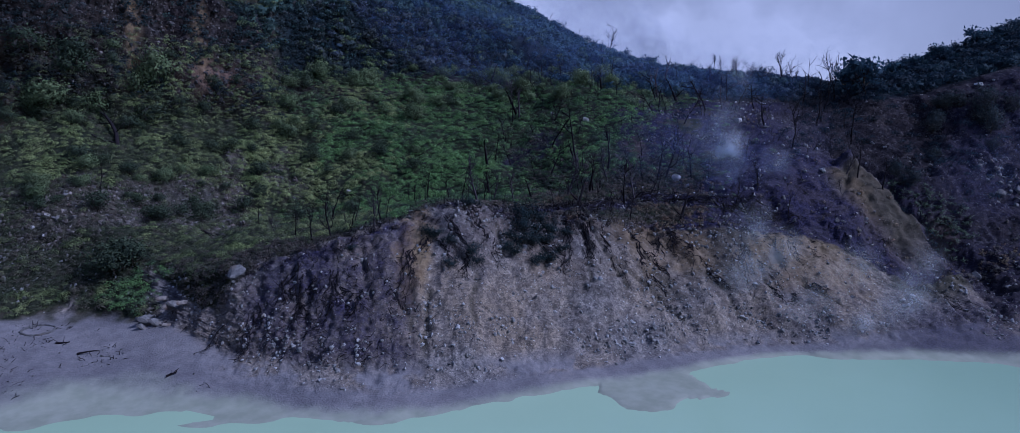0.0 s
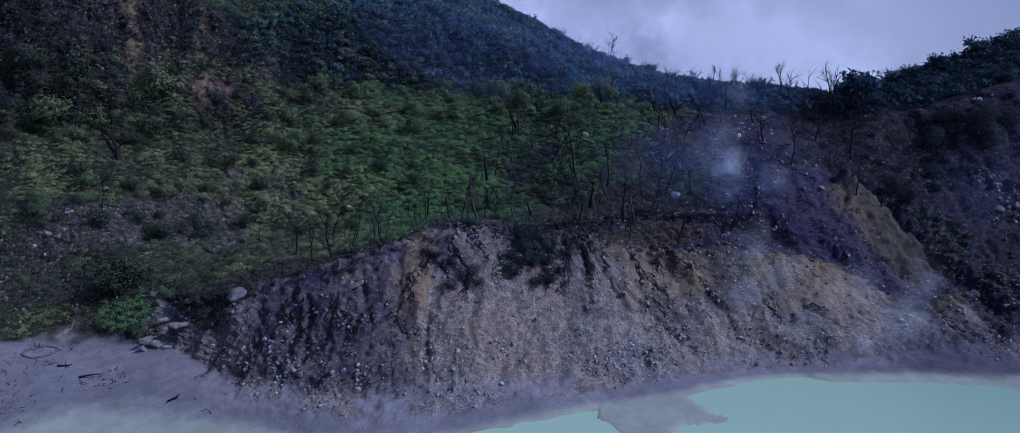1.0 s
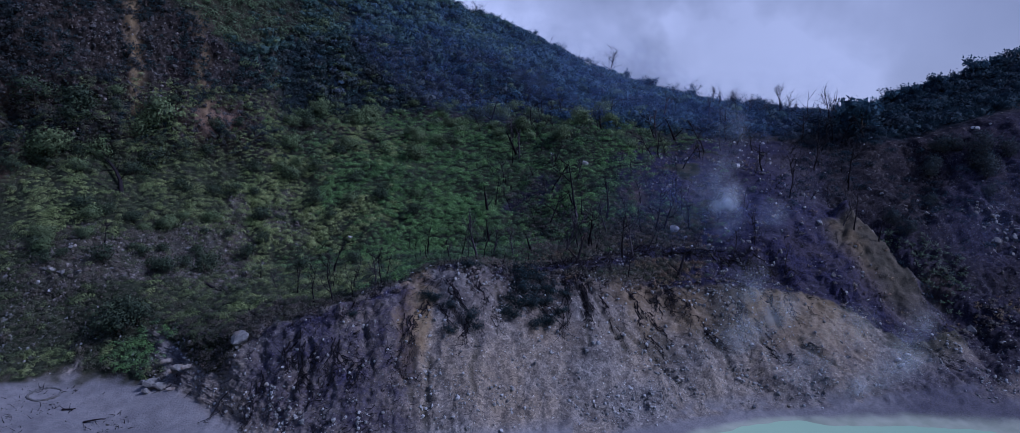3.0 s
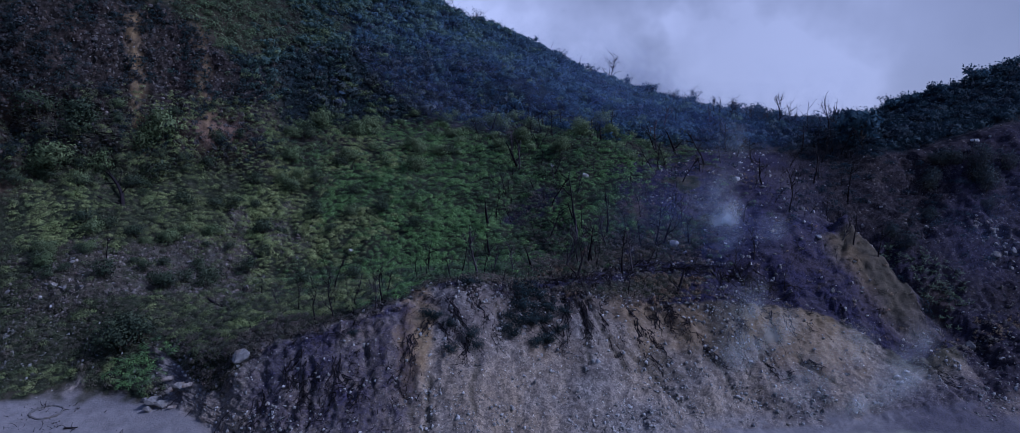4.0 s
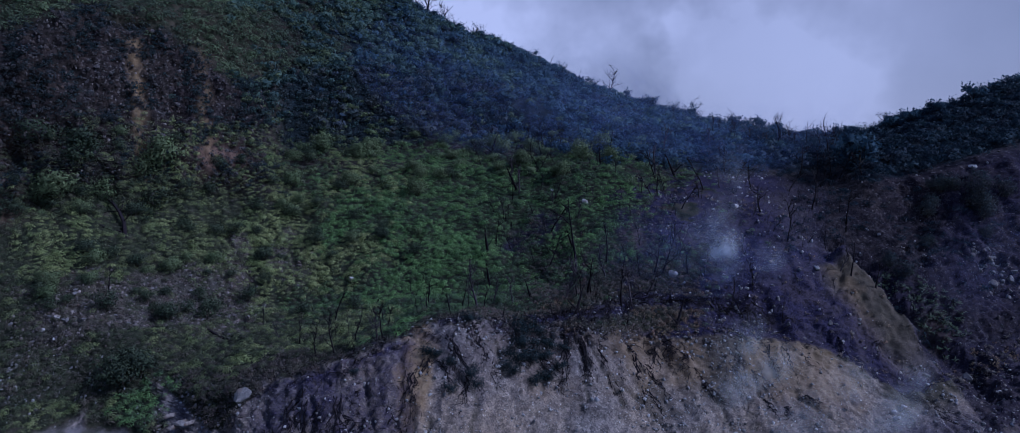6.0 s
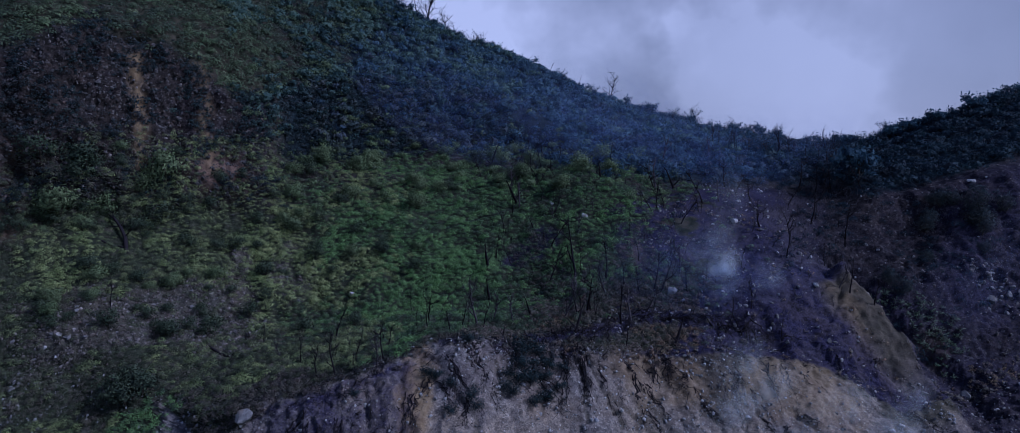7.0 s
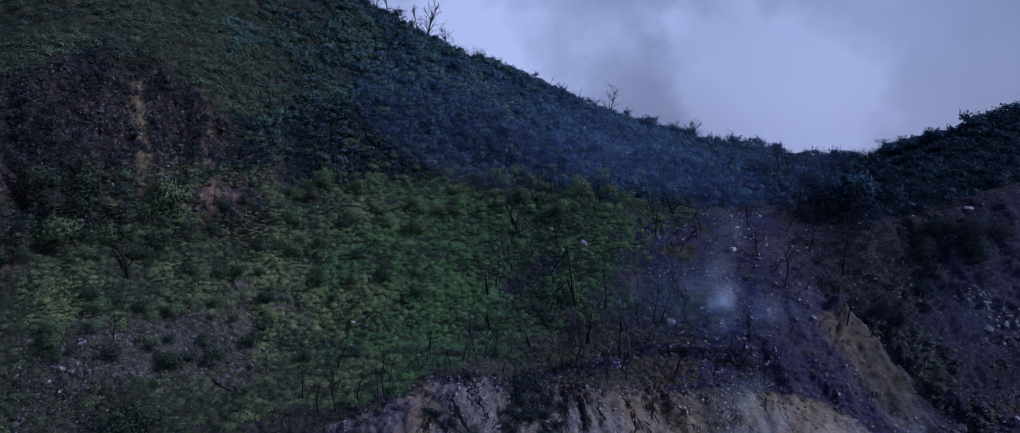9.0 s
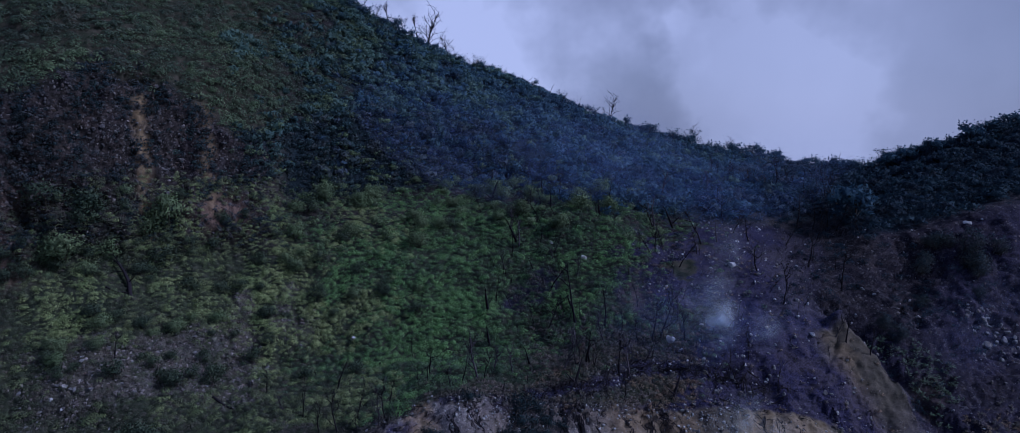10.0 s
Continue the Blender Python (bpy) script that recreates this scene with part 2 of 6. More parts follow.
STEAM_GROUND = band(3.0, 4.9) * sstep(0.16, 0.26, U)
NRM = normals(GX, GY, GZ)
along = GX + 0.35 * fbm(GX * 0.3, GY * 0.3, GZ * 0.3, 50)
down = GZ * 1.0
CALM = 1 - 0.6 * (1 - sstep(-0.24, -0.10, U))
d = CLIFF * (0.70 * CALM * ridged(along * 0.19 + GZ * 0.04, down * 0.05, GY * 0.02, 3, 2) + 0.34 * fbm(along * 0.4, down * 0.3, GY * 0.2, 11) + 0.10 * fbm(GX * 1.7, GY * 1.7, GZ * 1.7, 21))
d = d + CLIFF * (0.10 * sstep(-0.1, 0.5, fbm(GX * 0.2, GY * 0.2, GZ * 0.2, 28)) * ridged(along * 1.1 + GZ * 0.45, down * 0.12, GY * 0.1, 8, 2) + 0.10 * fbm(GX * 4.0, GY * 4.0, GZ * 4.0, 22, 2))
d = d + CLIFF * (1 - sstep(-0.22, -0.12, U)) * (0.22 * fbm(GX * 0.5, GY * 0.5, GZ * 0.35, 31) + 0.10 * fbm(GX * 2.6, GY * 2.6, GZ * 2.6, 32, 3))
d = d - 0.24 * CLIFF * RILL
d = d + WALL * (1.9 * ridged(along * 0.10, down * 0.03, GY * 0.02, 5) + 0.9 * fbm(GX * 0.35, GY * 0.35, GZ * 0.25, 15) + 0.35 * fbm(GX * 1.3, GY * 1.3, GZ * 1.3, 25))
d = d + WALL * (0.22 * fbm(GX * 3.0, GY * 3.0, GZ * 3.0, 26, 3))
d = d + RIGHT_OF_SPUR * band(2.2, 5.2) * (0.30 * fbm(GX * 0.9, GY * 0.9, GZ * 0.9, 17) + 0.16 * fbm(GX * 2.6, GY * 2.6, GZ * 2.6, 18, 3))
d = d + band(2.8, 3.2, 0.08, 0.1) * (0.16 * fbm(GX * 0.6, GY * 0.6, GZ * 0.6, 19) + 0.14 * fbm(GX * 2.2, GY * 2.2, GZ * 2.2, 29, 3))
d = d + STEAM_GROUND * 0.14 * fbm(GX * 2.4, GY * 2.4, GZ * 2.4, 20, 3)
d = d + WALL_R * (0.9 * ridged(along * 0.16, down * 0.05, GY * 0.02, 6) + 0.35 * fbm(GX * 0.8, GY * 0.8, GZ * 0.8, 16))
TUFTS = 0.6 * cells(GX + 0.3 * GZ, GY, 0.85, 301) + 0.4 * cells(GX, GY + 0.2 * GZ, 1.9, 303)
TUFT_ZONE = band(3.1, 5.25, 0.05, 0.1) * (1 - sstep(0.14, 0.26, U))
d = d + TUFT_ZONE * 0.40 * (TUFTS - 0.5)
d = d + band(3.25, 5.2, 0.15, 0.15) * (1 - sstep(0.1, 0.25, U)) * 0.42 * fbm(GX * 0.33, GY * 0.33, 0 * GZ, 47, 3)
d = d + band(3.0, 5.05) * (0.35 * fbm(GX * 0.16, GY * 0.16, 0 * GZ, 41) + 0.12 * fbm(GX * 0.9, GY * 0.9, 0 * GZ, 42))
d = d + band(3.0, 4.6) * sstep(0.20, 0.32, U) * 0.35 * fbm(GX * 0.5, GY * 0.5, GZ * 0.5, 43)
d = d * (1 - 0.35 * SPUR_FACE) - 2.4 * np.exp(-(((U + 0.575) / 0.034) ** 2 + ((S - 5.92) / 0.035) ** 2)) - 2.6 * np.exp(-(((U + 0.742) / 0.022) ** 2 + ((S - 5.27) / 0.09) ** 2))
d = d + band(5.2, 8.2) * (1 - WALL) * 1.1 * fbm(GX * 0.09, GY * 0.09, GZ * 0.09, 44)
d = d + band(1.55, 2.15, 0.15, 0.1) * sstep(-0.52, -0.44, U) * (0.20 * fbm(GX * 0.8, GY * 0.8, 0 * GZ, 48, 4) + 0.05 * fbm(GX * 3.5, GY * 3.5, 0 * GZ, 49, 2))
d = d + band(0.4, 2.0) * 0.07 * fbm(GX * 0.45, GY * 0.45, 0 * GZ, 45)
GX, GY, GZ = GX + NRM[..., 0] * d, GY + NRM[..., 1] * d, GZ + NRM[..., 2] * d
NRM = normals(GX, GY, GZ)


def patch(x, y, rx, ry, ang=0.0, rough=0.35):
    """Soft patch of the plan."""
    c, s_ = math.cos(radians(ang)), math.sin(radians(ang))
    dx, dy = GX - x, GY - y
    q = np.hypot((dx * c + dy * s_) / rx, (-dx * s_ + dy * c) / ry) + rough * fbm(GX * 0.5, GY * 0.5, GZ * 0.5, 61)
    return 1 - sstep(0.6, 1.15, q)


# mud banks that barely clear the water
BANK = np.clip(patch(9.4, 46.4, 3.0, 4.4, 10, 0.12) + patch(12.6, 47.4, 2.8, 2.6, 30, 0.12) + patch(14.4, 46.2, 2.0, 0.9, 10, 0.10) + patch(10.5, 49.2, 5.0, 2.0, 25, 0.12), 0, 1)
SHALLOW = sstep(0.55, 0.95, S) * (1 - sstep(1.0, 1.3, S)) * (1 - sstep(-0.35, 0.0, U))
low = fbm(GX * 0.22, GY * 0.35, 0 * GZ, 46, 2)
GZ = np.where(S < 1.3, np.maximum(GZ, WATER_Z - 0.25 + 0.33 * BANK + 0.006 * low), GZ)
GZ = np.where(S < 1.3, np.maximum(GZ, WATER_Z - 0.14 + SHALLOW * (0.15 + 0.05 * low)), GZ)
NRM = normals(GX, GY, GZ)


def ground_z(x, y):
    """Height of the crater wall under a point of the plan."""
    u = x / y
    c = int(np.clip(np.searchsorted(U[0], u), 1, U.shape[1] - 2))
    col = GY[:, c]
    i = int(np.argmax(col > y))
    i = max(i, 1)
    f = (y - col[i - 1]) / max(col[i] - col[i - 1], 1e-6)
    return float(GZ[i - 1, c] + np.clip(f, 0, 1) * (GZ[i, c] - GZ[i - 1, c]))


# terrain end


# ---- materials ----
def material(name):
    m = bpy.data.materials.new(name)
    m.use_nodes = True
    nt = m.node_tree
    return m, nt, nt.nodes["Principled BSDF"]


class Tree:
    """Short hand for node trees."""

    def __init__(self, nt):
        self.nt = nt

    def node(self, kind, **kw):
        n = self.nt.nodes.new(kind)
        for k, v in kw.items():
            n.inputs[k].default_value = v
        return n

    def link(self, a, b):
        self.nt.links.new(a, b)

    def noise(self, vec, scale, detail=4.0, rough=0.55):
        n = self.node("ShaderNodeTexNoise", Scale=scale, Detail=detail, Roughness=rough)
        self.link(vec, n.inputs["Vector"])
        return n.outputs["Fac"]

    def ramp(self, fac, lo, hi, a=(0, 0, 0, 1), b=(1, 1, 1, 1)):
        n = self.node("ShaderNodeValToRGB")
        e = n.color_ramp.elements
        e[0].position, e[1].position, e[0].color, e[1].color = lo, hi, a, b
        self.link(fac, n.inputs[0])
        return n.outputs[0]

    def mix(self, fac, a, b, mode="MIX"):
        n = self.node("ShaderNodeMixRGB")
        n.blend_type = mode
        for v, sock in ((fac, n.inputs[0]), (a, n.inputs[1]), (b, n.inputs[2])):
            if isinstance(v, (int, float)):
                sock.default_value = v
            elif isinstance(v, tuple):
                sock.default_value = (*v[:3], 1)
            else:
                self.link(v, sock)
        return n.outputs[0]

    def attr(self, name):
        n = self.node("ShaderNodeAttribute")
        n.attribute_name = name
        return n.outputs["Fac"]

    def bump(self, height, strength, distance, bsdf):
        n = self.node("ShaderNodeBump", Strength=strength, Distance=distance)
        self.link(height, n.inputs["Height"])
        self.link(n.outputs[0], bsdf.inputs["Normal"])

    def place(self):
        return self.node("ShaderNodeNewGeometry").outputs["Position"]


def ground_material():
    m, nt, bsdf = material("crater_ground")
    t = Tree(nt)
    p = t.place()
    big, mid, fine = t.noise(p, 0.12), t.noise(p, 0.9, 6.0), t.noise(p, 6.0, 4.0)
    vor = t.node("ShaderNodeTexVoronoi", Scale=2.6, Randomness=1.0)
    t.link(p, vor.inputs["Vector"])
    mp = t.node("ShaderNodeMapping")
    mp.inputs["Scale"].default_value = (1.1, 0.22, 0.22)
    mp.inputs["Rotation"].default_value = (0, radians(18), 0)
    t.link(p, mp.inputs["Vector"])
    streak = t.noise(mp.outputs[0], 1.3, 6.0, 0.6)
    grit = t.noise(p, 17.0, 2.0)
    pebble = t.ramp(vor.outputs["Distance"], 0.10, 0.34, (1, 1, 1, 1), (0, 0, 0, 1))
    sand = t.mix(t.ramp(mid, 0.35, 0.68), (0.112, 0.100, 0.098), (0.200, 0.182, 0.174))
    sand = t.mix(t.ramp(big, 0.4, 0.62), sand, t.mix(0.6, sand, (0.22, 0.17, 0.12)))
    sand = t.mix(t.mix(1.0, t.mix(1.0, pebble, t.ramp(fine, 0.5, 0.62), "MULTIPLY"), t.attr("face"), "MULTIPLY"), sand, (0.5, 0.49, 0.47))
    sand = t.mix(t.mix(1.0, t.ramp(streak, 0.48, 0.66), t.attr("face"), "MULTIPLY"), sand, t.mix(0.7, sand, (0.105, 0.092, 0.09)))
    sand = t.mix(t.mix(1.0, t.ramp(grit, 0.56, 0.68), t.attr("face"), "MULTIPLY"), sand, t.mix(0.6, sand, (0.08, 0.075, 0.08)))
    gravel = t.node("ShaderNodeTexVoronoi", Scale=7.5, Randomness=1.0)
    t.link(p, gravel.inputs["Vector"])
    grain = t.node("ShaderNodeSeparateXYZ")
    t.link(gravel.outputs["Color"], grain.inputs[0])
    lumps = t.node("ShaderNodeTexVoronoi", Scale=2.1, Randomness=1.0)
    t.link(t.mix(0.25, p, t.node("ShaderNodeTexNoise", Scale=2.5).outputs["Color"], "ADD"), lumps.inputs["Vector"])
    lump = t.node("ShaderNodeSeparateXYZ")
    t.link(lumps.outputs["Color"], lump.inputs[0])
    sand = t.mix(1.0, sand, t.ramp(grain.outputs[0], 0.0, 1.0, (0.62, 0.62, 0.64, 1), (1.36, 1.34, 1.32, 1)), "MULTIPLY")
    sand = t.mix(0.6, sand, t.mix(1.0, sand, t.ramp(lump.outputs[0], 0.1, 0.9, (0.62, 0.61, 0.63, 1), (1.25, 1.24, 1.22, 1)), "MULTIPLY"))
    silt = t.mix(t.ramp(big, 0.38, 0.62), (0.150, 0.140, 0.154), (0.212, 0.200, 0.214))
    silt = t.mix(t.ramp(mid, 0.38, 0.62, (0.5, 0.5, 0.5, 1), (0, 0, 0, 1)), silt, (0.112, 0.104, 0.116))
    sand = t.mix(t.ramp(t.attr("face"), 0.3, 0.8, (0.8, 0.8, 0.8, 1), (0, 0, 0, 1)), sand, silt)
    ochre = t.mix(t.ramp(mid, 0.3, 0.7), (0.13, 0.085, 0.042), (0.26, 0.19, 0.11))
    # violet-black of burnt ash, also painted on for the right slope's shade
    char_shade = t.mix(t.ramp(t.mix(0.5, fine, grain.outputs[1]), 0.25, 0.72), (0.009, 0.008, 0.020), (0.038, 0.033, 0.068))
    rock = t.mix(t.ramp(mid, 0.35, 0.68), (0.006, 0.005, 0.007), (0.024, 0.019, 0.018))
    rock = t.mix(t.ramp(fine, 0.66, 0.76), rock, (0.09, 0.078, 0.074))
    blocks = t.node("ShaderNodeTexVoronoi", Scale=1.1, Randomness=1.0)
    t.link(t.mix(0.12, p, t.node("ShaderNodeTexNoise", Scale=1.5).outputs["Color"], "ADD"), blocks.inputs["Vector"])
    shade = t.node("ShaderNodeSeparateXYZ")
    t.link(blocks.outputs["Color"], shade.inputs[0])
    rock = t.mix(t.ramp(shade.outputs[0], 0.55, 1.0), rock, t.mix(t.ramp(big, 0.45, 0.6), (0.026, 0.023, 0.025), (0.029, 0.022, 0.020)))
    chips = t.node("ShaderNodeTexVoronoi", Scale=4.2, Randomness=1.0)
    t.link(t.mix(0.15, p, t.node("ShaderNodeTexNoise", Scale=5.0).outputs["Color"], "ADD"), chips.inputs["Vector"])
    chip = t.node("ShaderNodeSeparateXYZ")
    t.link(chips.outputs["Color"], chip.inputs[0])
    rock = t.mix(1.0, rock, t.ramp(chip.outputs[1], 0.0, 1.0, (0.35, 0.35, 0.37, 1), (1.8, 1.75, 1.7, 1)), "MULTIPLY")
    rock = t.mix(t.ramp(chip.outputs[0], 0.92, 0.97), rock, (0.085, 0.077, 0.076))
    soil = t.mix(t.ramp(mid, 0.38, 0.64), (0.020, 0.023, 0.014), (0.052, 0.045, 0.032))
    col = t.mix(t.attr("soil"), sand, soil)
    # dark ground colour below the ferns, painting the shade between tufts
    fern_floor = t.mix(t.ramp(t.mix(0.6, mid, t.noise(p, 3.2, 5.0, 0.7)), 0.40, 0.62), (0.010, 0.013, 0.009), (0.036, 0.041, 0.025))
    # floor colour under the woods and over the hollow, kept near black
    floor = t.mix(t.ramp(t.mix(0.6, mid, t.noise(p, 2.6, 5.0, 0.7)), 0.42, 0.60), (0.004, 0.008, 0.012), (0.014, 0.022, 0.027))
    col = t.mix(t.attr("fern_floor"), col, fern_floor)
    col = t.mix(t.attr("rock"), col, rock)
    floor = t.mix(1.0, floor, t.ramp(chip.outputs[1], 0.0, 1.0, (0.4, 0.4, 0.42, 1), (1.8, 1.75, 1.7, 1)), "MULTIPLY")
    col = t.mix(t.attr("woods_floor"), col, floor)
    col = t.mix(t.attr("red"), col, t.mix(t.ramp(fine, 0.35, 0.65), (0.055, 0.036, 0.028), (0.150, 0.098, 0.074)))
    col = t.mix(t.attr("ochre"), col, ochre)
    col = t.mix(t.attr("char_shade"), col, char_shade)
    col = t.mix(t.attr("wet"), col, t.mix(t.ramp(mid, 0.35, 0.65), (0.25, 0.262, 0.200), (0.31, 0.315, 0.250)))
    t.link(col, bsdf.inputs["Base Color"])
    bsdf.inputs["Roughness"].default_value = 0.92
    bsdf.inputs["Specular IOR Level"].default_value = 0.08
    stuck = t.mix(1.0, t.mix(1.0, pebble, t.ramp(fine, 0.46, 0.62), "MULTIPLY"), t.ramp(t.attr("face"), 0.3, 0.8), "MULTIPLY")
    relief = t.mix(t.ramp(t.attr("face"), 0.3, 0.8, (0.35, 0.35, 0.35, 1), (0.5, 0.5, 0.5, 1)), t.mix(0.5, mid, fine), t.mix(0.7, fine, stuck))
    t.bump(t.mix(t.ramp(t.attr("wet"), 0.2, 0.8), relief, (0.5, 0.5, 0.5)), 1.0, 0.18, bsdf)
    return m


def water_material():
    m, nt, bsdf = material("milky_lake_water")
    t = Tree(nt)
    p = t.place()
    col = t.mix(t.ramp(t.noise(p, 0.05, 3.0), 0.35, 0.65), (0.355, 0.470, 0.315), (0.385, 0.505, 0.340))
    axis = t.node("ShaderNodeSeparateXYZ")
    t.link(p, axis.inputs[0])
    reach = t.node("ShaderNodeMapRange")
    reach.inputs["From Min"].default_value, reach.inputs["From Max"].default_value = 12.0, 62.0
    t.link(axis.outputs["X"], reach.inputs["Value"])
    # dimming towards the right is painted into the water colour
    col = t.mix(reach.outputs[0], col, (0.25, 0.37, 0.27))
    t.link(col, bsdf.inputs["Base Color"])
    bsdf.inputs["Roughness"].default_value = 0.22
    t.bump(t.noise(p, 2.2, 3.0), 0.12, 0.03, bsdf)
    return m


GROUND, WATER = ground_material(), water_material()


# ---- meshes ----
def mesh_from(name, verts, faces, mat, smooth=False, normals=None):
    me = bpy.data.meshes.new(name)
    verts, faces = np.asarray(verts, np.float32), np.asarray(faces, np.int32)
    me.vertices.add(len(verts))
    me.vertices.foreach_set("co", verts.ravel())
    n = faces.shape[1]
    me.loops.add(faces.size)
    me.loops.foreach_set("vertex_index", faces.ravel())
    me.polygons.add(len(faces))
    me.polygons.foreach_set("loop_start", np.arange(0, faces.size, n, dtype=np.int32))
    me.polygons.foreach_set("use_smooth", np.full(len(faces), smooth))
    me.update(calc_edges=True)
    if normals is not None:
        me.polygons.foreach_set("use_smooth", np.full(len(faces), True))
        me.normals_split_custom_set_from_vertices(np.asarray(normals, np.float32))
    if mat:
        me.materials.append(mat)
    return me


def grid_faces(rows, cols):
    a = np.arange(rows * cols).reshape(rows, cols)
    return np.stack((a[:-1, :-1], a[:-1, 1:], a[1:, 1:], a[1:, :-1]), -1).reshape(-1, 4)


def set_attr(me, name, values):
    at = me.attributes.new(name, "FLOAT", "POINT")
    at.data.foreach_set("value", np.asarray(values, np.float32).ravel())


blob = patch
n1 = fbm(GX * 0.22, GY * 0.22, GZ * 0.22, 71)
n2 = fbm(GX * 0.9, GY * 0.9, GZ * 0.9, 72)
jit = 0.10 * n1 + 0.05 * n2
SJ = S + jit
DIP = 0.48 * np.exp(-((U + 0.468) / 0.045) ** 2)  # the green comes further down over the brow here
STEAM_SIDE = sstep(0.225, 0.305, U + 0.10 * n1 + 0.05 * n2 + 0.003 * (GY - 80))  # bare ground where the fumes kill the plants
soil = sstep(2.96, 3.02, SJ + DIP)
beach_left = (1 - sstep(-0.575, -0.535, U + 0.02 * n1))
soil = np.maximum(soil, beach_left * sstep(1.90, 2.02, SJ))
soil_face = CLIFF * sstep(0.08, 0.22, U) * sstep(2.50, 2.85, S + 0.30 * n1 + 0.15 * n2) * 0.8
rock = np.clip(RIGHT_OF_SPUR * sstep(2.0, 2.2, SJ) * (0.93 + 0.1 * n2) + WALL * (0.9 + 0.1 * sstep(-0.15, 0.35, n1 + 0.3 * n2)) + 0.92 * WALL_R * (0.75 + 0.25 * sstep(-0.3, 0.3, n1)), 0, 1)
bare = STEAM_SIDE * band(2.95, 5.38, 0.05, 0.12) * (1 - RIGHT_OF_SPUR)
WALL_STREAKS = 0.75 * np.exp(-((U + 0.553 + 0.006 * n1) / 0.0095) ** 2) * band(5.10, 5.86, 0.04, 0.04) * sstep(-0.5, 0.1, n2) + 0.55 * np.exp(-((U + 0.452 + 0.008 * n1) / 0.009) ** 2) * band(5.2, 5.8, 0.05, 0.1) * sstep(-0.3, 0.3, n2)
RED_EARTH = np.clip(1.3 * np.exp(-(((U + 0.437) / 0.042) ** 2 + ((S - 5.20) / 0.09) ** 2)) * sstep(-0.6, 0.1, n2) + 0.5 * np.exp(-(((U + 0.735) / 0.035) ** 2 + ((S - 5.38) / 0.10) ** 2)) * sstep(-0.4, 0.2, n2) + 0.6 * np.exp(-(((U + 0.765) / 0.03) ** 2 + ((S - 4.95) / 0.2) ** 2)), 0, 1)
ochre = np.clip(blob(-8.2, 56.4, 1.7, 5.0) * 0.85 + blob(37.3, 69.5, 2.4, 5.0, 20) * 0.4 + blob(32, 71, 2.6, 3) * 0.55 + blob(29, 63.5, 6, 4) * 0.52 + 0.12 * SPUR_FACE + blob(15, 63, 6, 3) * 0.4 + 0.22 * band(2.45, 2.98, 0.2, 0.05) * sstep(-0.12, -0.02, U) * (1 - sstep(0.3, 0.4, U)) * sstep(-0.4, 0.3, n1) + blob(47.5, 72.8, 2.2, 2.0) * 0.35 + blob(26.5, 84, 2.0, 2.0) * 0.6 + blob(15.5, 82, 1.4, 2.2) * 0.6 + blob(19.4, 85.5, 1.6, 1.6) * 0.45 + WALL_STREAKS, 0, 1)
char_shade = np.clip((1 - sstep(2.94, 3.0, SJ + DIP)) * CLIFF * (1 - sstep(-0.175, -0.125, U + 0.02 * n2)) * (0.66 + 0.30 * fbm(GX * 0.5, GY * 0.5, GZ * 0.5, 73) - 0.45 * (1 - sstep(-0.48, -0.34, U)) + 0.14 * fbm(GX * 3.0, GY * 3.0, GZ * 3.0, 74, 3)) * sstep(-0.56, -0.50, U) + sstep(0.05, 0.6, bare) * (0.88 + 0.12 * sstep(-0.2, 0.3, n2)) + 0.22 * sstep(2.35, 2.9, S + 0.22 * n1 + 0.1 * n2 + 0.25 * (1 - sstep(-0.08, 0.02, U))) * band(2.2, 3.04, 0.1, 0.03) * sstep(-0.15, -0.08, U) * (1 - sstep(0.30, 0.40, U)) + 0.45 * band(2.90, 3.06, 0.05, 0.04) * sstep(0.0, 0.4, n2) * sstep(-0.46, -0.38, U), 0, 1)
wet = (1 - sstep(1.02, 1.35, SJ)) * 0.95
# soil colour darkens the rills too, painting the shadow inside them
soil = np.maximum(np.maximum(soil * (1 - sstep(0.5, 1.0, bare)), soil_face), 0.5 * CLIFF * sstep(0.3, 0.9, RILL + 0.35 * n2)) * (1 - blob(-40.2, 59.0, 1.0, 1.8) * (1 - sstep(2.1, 2.3, S)))
char_shade = np.maximum(char_shade, 0.2 * sstep(0.30, 0.45, U) * band(1.5, 2.7, 0.2, 0.3) * sstep(-0.3, 0.4, n1 + 0.4 * n2))
char_shade = np.maximum(char_shade, (0.10 + 0.5 * sstep(0.56, 0.66, U)) * sstep(0.38, 0.50, U + 0.05 * n1) * band(1.12, 2.4, 0.1, 0.25))
rock = np.maximum(rock, 0.8 * band(5.15, 7.4, 0.1, 0.2) * sstep(-0.38, -0.30, U))
# the shaded slope beyond the spur is darkened with the burnt colour
char_shade = np.maximum(char_shade, (0.70 + 0.35 * n1 + 0.2 * n2).clip(0, 0.95) * np.maximum(0.85 * RIGHT_OF_SPUR * band(2.1, 5.4, 0.1, 0.3), 0.95 * WALL_R))
DIM = band(4.5, 5.9, 0.25, 0.15) * sstep(0.38, 0.45, U + 0.03 * n1) * (1 - sstep(0.60, 0.70, U))  # hill shade painted as dark rock under dead thickets
rock = np.maximum(rock, 0.95 * DIM)
char_shade = char_shade * (1 - 0.85 * SPUR_FACE) * (1 - 0.55 * DIM) * (1 - 0.30 * RIGHT_OF_SPUR)
